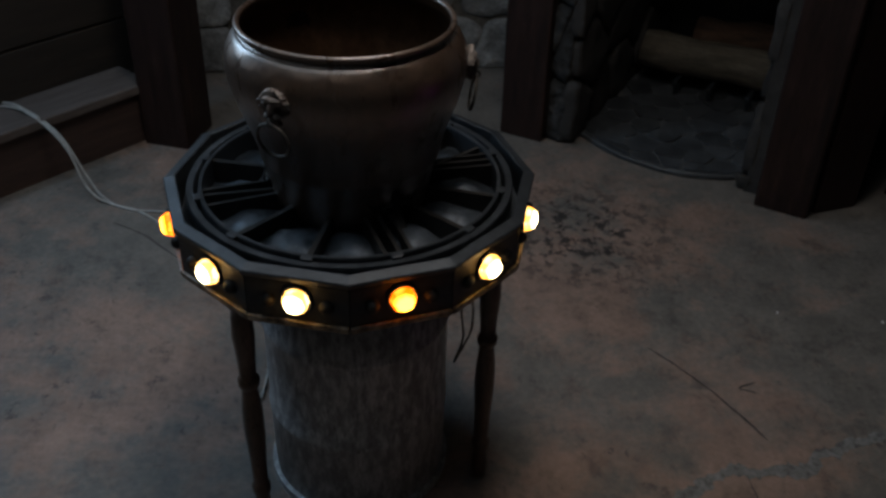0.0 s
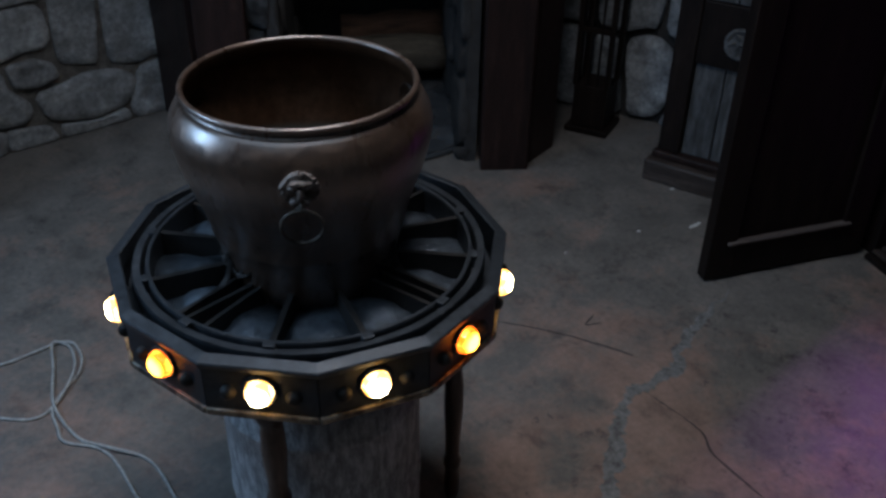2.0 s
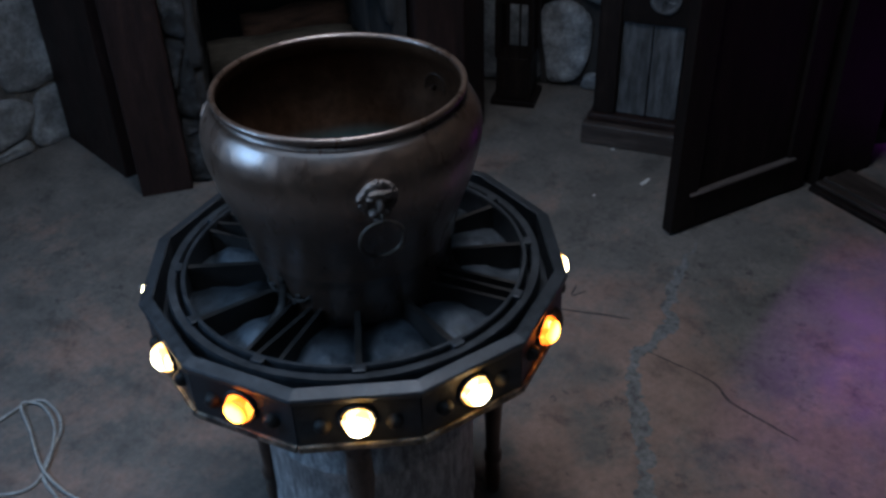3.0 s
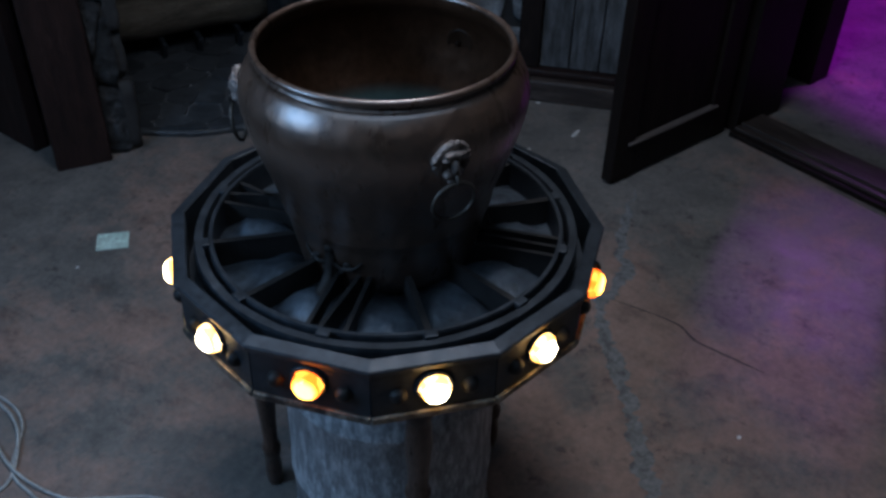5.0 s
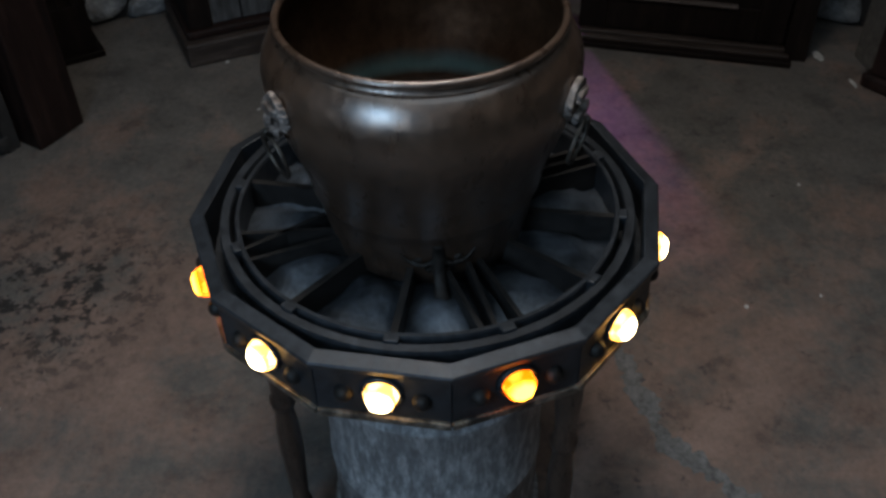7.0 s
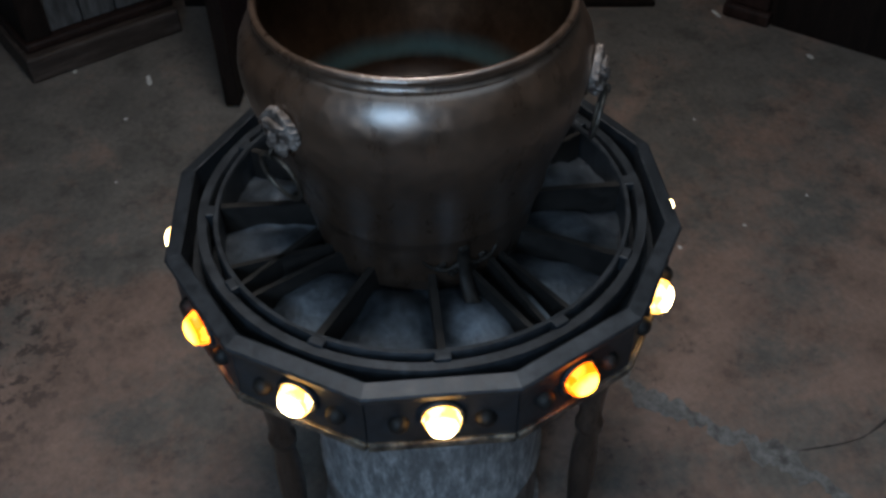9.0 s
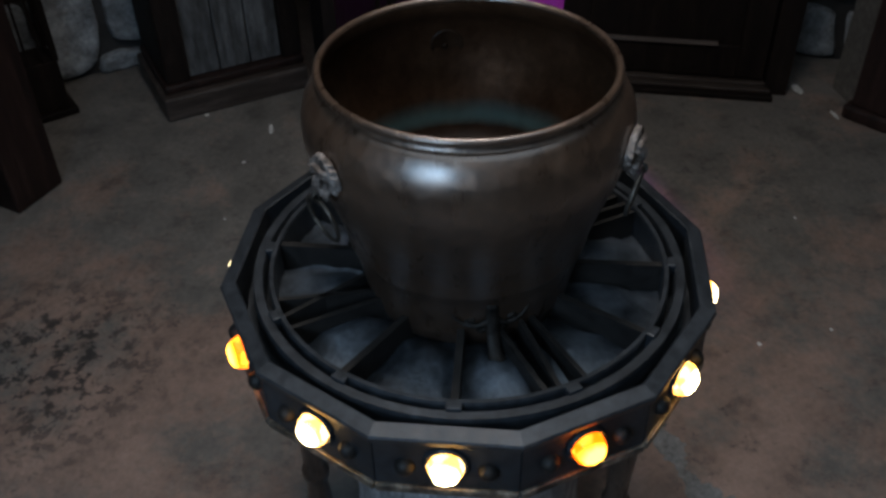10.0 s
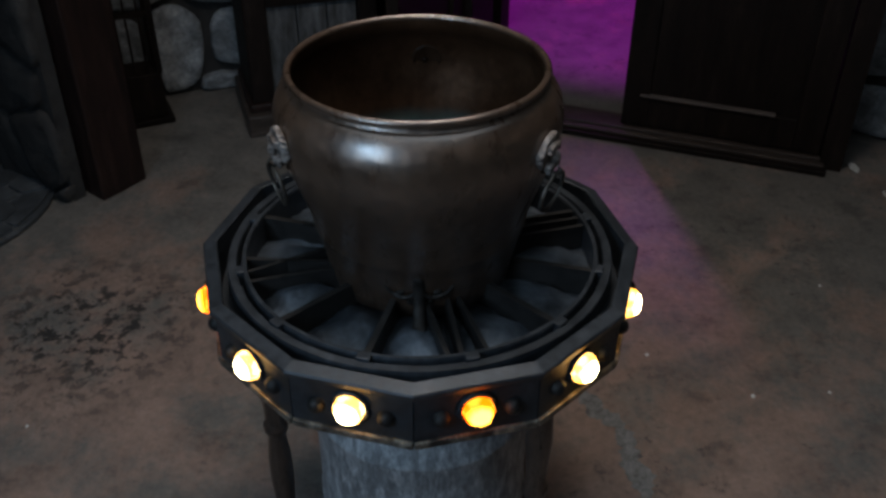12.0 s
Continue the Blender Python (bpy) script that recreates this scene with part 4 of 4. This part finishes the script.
part("loose_wire", bm, DARK_METAL, table, "thin dark wires hanging below")

# zinc drum below
drum = thing("metal_drum", Matrix.Identity(4), "weathered grey metal drum standing under the table", "drum")
part("body", lathe(bmesh.new(), [(0.196, 0.02), (0.197, 0.2), (0.2, 0.205), (0.2, 0.215), (0.197, 0.22), (0.197, 0.43), (0.2, 0.435), (0.2, 0.445), (0.197, 0.45), (0.197, 0.64)], 64, True, True), ZINC, drum, smooth=True)
part("bottom_hoop", ring_band(bmesh.new(), [(0.19, 0.0), (0.205, 0.0), (0.206, 0.02), (0.19, 0.022)], 64), ZINC, drum)
part("top_hoop", ring_band(bmesh.new(), [(0.19, 0.638), (0.202, 0.638), (0.203, 0.655), (0.19, 0.657)], 64), ZINC, drum)

# ---- bronze cauldron ----
BASE = 0.722
pot = thing("bronze_pot", shift(0, 0, BASE), "round brown hammered bronze pot with lion masks, on the clock table", "pot")
outer = [(0.138, 0.0), (0.145, 0.004), (0.151, 0.03), (0.161, 0.08), (0.1665, 0.1), (0.17, 0.106), (0.171, 0.111), (0.171, 0.12), (0.181, 0.155), (0.193, 0.19), (0.2035, 0.22), (0.2115, 0.25), (0.2165, 0.275), (0.217, 0.295), (0.2135, 0.312), (0.2065, 0.326), (0.1995, 0.3365), (0.1955, 0.341), (0.1925, 0.3425), (0.19, 0.3432), (0.188, 0.346), (0.1875, 0.352)]
bm = lathe(bmesh.new(), outer, 96, False, True)
part("outside", bm, BRONZE, pot, "brown hammered bronze", smooth=True)
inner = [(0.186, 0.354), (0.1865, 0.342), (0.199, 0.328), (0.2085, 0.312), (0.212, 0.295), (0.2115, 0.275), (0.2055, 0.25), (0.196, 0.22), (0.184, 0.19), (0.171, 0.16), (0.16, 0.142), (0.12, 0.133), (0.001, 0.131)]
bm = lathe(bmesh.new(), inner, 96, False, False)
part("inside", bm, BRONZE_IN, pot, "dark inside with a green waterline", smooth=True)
part("rim", ring_band(bmesh.new(), [(0.19 + 0.0052 * math.cos(a), 0.357 + 0.0056 * math.sin(a)) for a in [2 * math.pi * i / 12 for i in range(12)]], 96), BRONZE, pot, "rolled bronze rim", smooth=True)


def lion_mask():
    """A small cast mask seen as a chunky relief, looking along +x."""
    bm = bmesh.new()
    blob(bm, 0.0, 0, -0.002, 0.015, 0.019, 0.028, 0.2)
    for k in range(9):
        a = math.pi * (-0.12 + 1.24 * k / 8)
        j = 1 + 0.22 * noise.noise(Vector((k * 3.1, 0, 0)))
        blob(bm, 0.001, 0.02 * j * math.cos(a), 0.008 + 0.022 * j * math.sin(a), 0.013 * j, 0.013, 0.012, 0.7)
    blob(bm, 0.013, 0, 0.021, 0.008, 0.019, 0.006, 0.5)
    for s in (-1, 1):
        blob(bm, 0.013, 0.012 * s, 0.013, 0.007, 0.009, 0.0045, 0.3)
        blob(bm, 0.014, 0.009 * s, -0.014, 0.01, 0.009, 0.008, 0.3)
        blob(bm, 0.005, 0.02 * s, -0.006, 0.008, 0.008, 0.012, 0.5)
    blob(bm, 0.019, 0, 0.0, 0.008, 0.006, 0.015, 0.2)
    blob(bm, 0.012, 0, -0.027, 0.008, 0.01, 0.007, 0.3)
    for v in bm.verts:
        v.co += Vector((1, 0.4, 0.4)) * 0.0025 * noise.noise(v.co * 130)
        v.co.x = max(v.co.x, 0.0)
    return bm


mask = fused(part("lion_mask", lion_mask(), PATINA, pot, "pale worn cast lion mask", smooth=True), 0.0013)
bm = bmesh.new()
tube(bm, [(0.004 * math.sin(a), 0.032 * math.cos(a), -0.032 + 0.032 * math.sin(a)) for a in [2 * math.pi * i / 32 for i in range(32)]], 0.003, 8, closed=True)
tube(bm, [(0.003 + 0.006 * math.cos(a), 0, 0.004 + 0.007 * math.sin(a)) for a in [2 * math.pi * i / 12 for i in range(12)]], 0.002, 6, closed=True)
handle = part("ring_handle", bm, DARK_METAL, pot, "loose dark ring", smooth=True)
handle.parent = mask
hang = (pose(0.2145, 0, 0.274, 0, 5, 0) @ Matrix.Scale(0.88, 4)).inverted() @ pose(0.2305, 0, 0.25, 0, 3, 0)
handle.matrix_local = hang
for k, az in enumerate((-122, 118, -2)):
    mm = spin(az) @ pose(0.2145, 0, 0.274, 0, 5, 0) @ Matrix.Scale(0.88, 4)
    if k:
        ring = again(handle, hang)
        ring.parent = again(mask, mm)
        ring.matrix_local = hang
    else:
        mask.matrix_local = mm
bm = lathe(bmesh.new(), [(0.026, 0), (0.025, 0.0015), (0.0225, 0.0025), (0.02, 0.0015), (0.017, 0.0006), (0.008, 0.0004), (0.001, 0.0003)], 28, True)
for u in (-0.02, 0.012):
    blob(bm, u - 0.012, 0.003, 0.002, 0.005, 0.005, 0.005, 0.3)
stud = part("mask_rivets", bm, BRONZE_IN, pot, "round back of a mask with rivets", smooth=True)
for k, az in enumerate((-2, 118, -122)):
    mm = spin(az) @ pose(0.211, 0, 0.276, 0, -90, 0)
    if k:
        again(stud, mm)
    else:
        stud.matrix_local = mm


def foot():
    """A claw foot: flat stem with a small crest, thin leafy scrolls at its sides, three toes."""
    bm = bmesh.new()
    stem = smooth_path([(0.158, 0, 0.108), (0.157, 0, 0.085), (0.16, 0, 0.06), (0.168, 0, 0.036), (0.184, 0, 0.02), (0.2, 0, 0.012)], 4)
    tube(bm, stem, [0.0078 - 0.002 * math.sin(3.1 * i / (len(stem) - 1)) for i in range(len(stem))], 10)
    for v in bm.verts:
        v.co.y *= 1.6
    blob(bm, 0.16, 0, 0.114, 0.007, 0.0075, 0.009, 0.4)
    blob(bm, 0.16, 0, 0.084, 0.006, 0.009, 0.007, 0.8)
    for a in (-0.011, 0.0, 0.011):
        blob(bm, 0.2 - abs(a) * 0.4, a * 1.05, 0.008, 0.014, 0.0075, 0.008, 0.3)
    for s in (-1, 1):
        pts = smooth_path([(0.158, 0.004 * s, 0.062), (0.159, 0.018 * s, 0.052), (0.156, 0.036 * s, 0.054), (0.15, 0.05 * s, 0.066), (0.147, 0.054 * s, 0.079)], 3)
        tube(bm, pts, [0.0042 - 0.0025 * i / (len(pts) - 1) for i in range(len(pts))], 8)
        blob(bm, 0.155, 0.028 * s, 0.06, 0.004, 0.007, 0.005, 0.8)
        blob(bm, 0.155, 0.013 * s, 0.04, 0.004, 0.007, 0.005, 0.8)
    return bm


ft = fused(part("foot", foot(), OLD_BRONZE, pot, "clawed blackened bronze foot", smooth=True), 0.0017)
for k, az in enumerate((181, 61, -59)):
    if k:
        again(ft, spin(az))
    else:
        ft.matrix_local = spin(az)


# ---- loose things ----
def cable(pts, label):
    e = thing("power_cable", Matrix.Identity(4), label, "cable", "cables on the floor")
    part("sheath", tube(bmesh.new(), smooth_path(pts, 8), 0.0042, 8), CABLE, e, smooth=True)


Z = 0.005
cable([(-1.402, 1.346, 0.24), (-1.240, 1.444, 0.24), (-1.114, 1.363, 0.242), (-0.997, 1.278, 0.19), (-0.925, 1.237, 0.06), (-0.865, 1.186, Z), (-0.766, 1.113, Z), (-0.611, 1.087, Z), (-0.428, 1.014, Z), (-0.258, 1.012, Z), (-0.229, 0.951, Z), (-0.260, 0.859, Z), (-0.361, 0.768, Z), (-0.382, 0.676, Z), (-0.383, 0.618, Z), (-0.314, 0.517, Z), (-0.312, 0.291, Z), (-0.273, 0.145, Z)], "pale grey cable coming off the step and trailing to the table")
cable([(-1.402, 1.305, 0.24), (-1.230, 1.413, 0.24), (-1.104, 1.342, 0.242), (-0.977, 1.236, 0.18), (-0.916, 1.185, 0.05), (-0.845, 1.155, Z), (-0.726, 1.093, Z), (-0.543, 0.902, Z), (-0.481, 0.797, Z), (-0.392, 0.747, Z), (-0.280, 0.849, Z + 0.008), (-0.244, 0.971, Z), (-0.279, 1.012, Z + 0.008), (-0.310, 0.920, Z), (-0.362, 0.757, Z + 0.008), (-0.353, 0.616, Z), (-0.313, 0.537, Z + 0.008), (-0.244, 0.436, Z), (-0.244, 0.286, Z), (-0.252, 0.186, Z)], "pale grey cable lying in loops on the floor")

card = thing("small_card", wall_frame(0.359, 1.291, 0.063, -0.066), "small pale green card lying on the floor", "card")
part("sheet", boxed(0, 0.091, -0.079, 0.0, 0.0, 0.003), CARD, card)


def strip(pts, width, top, seed):
    """A ragged flat seam on the floor."""
    path = smooth_path([(x, y, 0) for x, y in pts], 22)
    bm = bmesh.new()
    left, right = [], []
    for i, p in enumerate(path):
        d = (path[min(i + 1, len(path) - 1)] - path[max(i - 1, 0)]).normalized()
        s = Vector((-d.y, d.x, 0))
        wob = 0.3 * width * noise.noise(Vector((p.x * 22, p.y * 22, seed))) + 0.2 * width * noise.noise(Vector((p.x * 90, p.y * 90, seed)))
        w = width * max(0.15, 0.5 + 0.4 * noise.noise(Vector((p.x * 14, p.y * 14, seed + 3))) + 0.35 * noise.noise(Vector((p.x * 75, p.y * 75, seed + 9))))
        w *= min(1, 10 * min(i + 1, len(path) - i) / len(path))
        w *= 0.75 + 0.7 * i / len(path)
        c = p + s * wob * 1.5
        left.append(bm.verts.new((c.x + s.x * w, c.y + s.y * w, top)))
        right.append(bm.verts.new((c.x - s.x * w, c.y - s.y * w, top)))
    for i in range(len(path) - 1):
        bm.faces.new((left[i], right[i], right[i + 1], left[i + 1]))
    r = bmesh.ops.extrude_face_region(bm, geom=bm.faces[:])
    for v in r["geom"]:
        if isinstance(v, bmesh.types.BMVert):
            v.co.z = -0.002
    return bm


SEAM = [(1.478, 0.035), (1.278, -0.011), (1.126, -0.060), (1.045, -0.110), (0.862, -0.109), (0.679, -0.231), (0.568, -0.311), (0.437, -0.392), (0.305, -0.474), (0.103, -0.493), (-0.040, -0.595), (-0.191, -0.704), (-0.377, -0.796)]
part("filled_crack", strip(SEAM, 0.036, 0.0012, 1), FILLER, floor, "crack filled with grey cement")
for k, pts in enumerate(([(-0.809, 1.044), (-0.7, 0.97), (-0.66, 0.93), (-0.572, 0.835)], [(0.913, -0.129), (0.912, -0.303), (0.872, -0.383), (0.851, -0.565)], [(0.793, 0.354), (0.874, 0.243), (0.934, 0.142), (1.004, -0.009)], [(-0.161, -0.724), (-0.181, -0.865), (-0.146, -1.000)], [(1.035, 0.162), (0.995, 0.182), (1.046, 0.202)])):
    part("crack", strip(pts, 0.004, 0.001, 5 + k), CRACK, floor, "thin dark crack")
for k, (x, y, a, b) in enumerate(((1.613, -1.475, 0.036, 0.015), (1.425, -1.518, 0.03, 0.007), (1.083, -1.65, 0.014, 0.008), (0.604, -0.573, 0.006, 0.005), (0.466, -1.01, 0.005, 0.004), (1.51, 0.44, 0.005, 0.006), (0.45, -0.813, 0.007, 0.005), (1.695, 0.35, 0.03, 0.007), (1.83, 0.565, 0.009, 0.007), (0.325, 0.965, 0.004, 0.004), (0.915, -1.13, 0.005, 0.004), (0.51, -1.23, 0.004, 0.003), (0.22, 1.22, 0.005, 0.004), (1.215, 0.495, 0.004, 0.004))):
    bm = bmesh.new()
    prism(bm, [(x + a * math.cos(t) * (1 + 0.3 * noise.noise(Vector((t * 3, k, 0)))), y + b * math.sin(t) * (1 + 0.3 * noise.noise(Vector((k, t * 3, 0))))) for t in [2 * math.pi * i / 14 for i in range(14)]], -0.001, 0.0012)
    part("paint_spot", bm, WHITE_PAINT, floor, "spot of white paint")
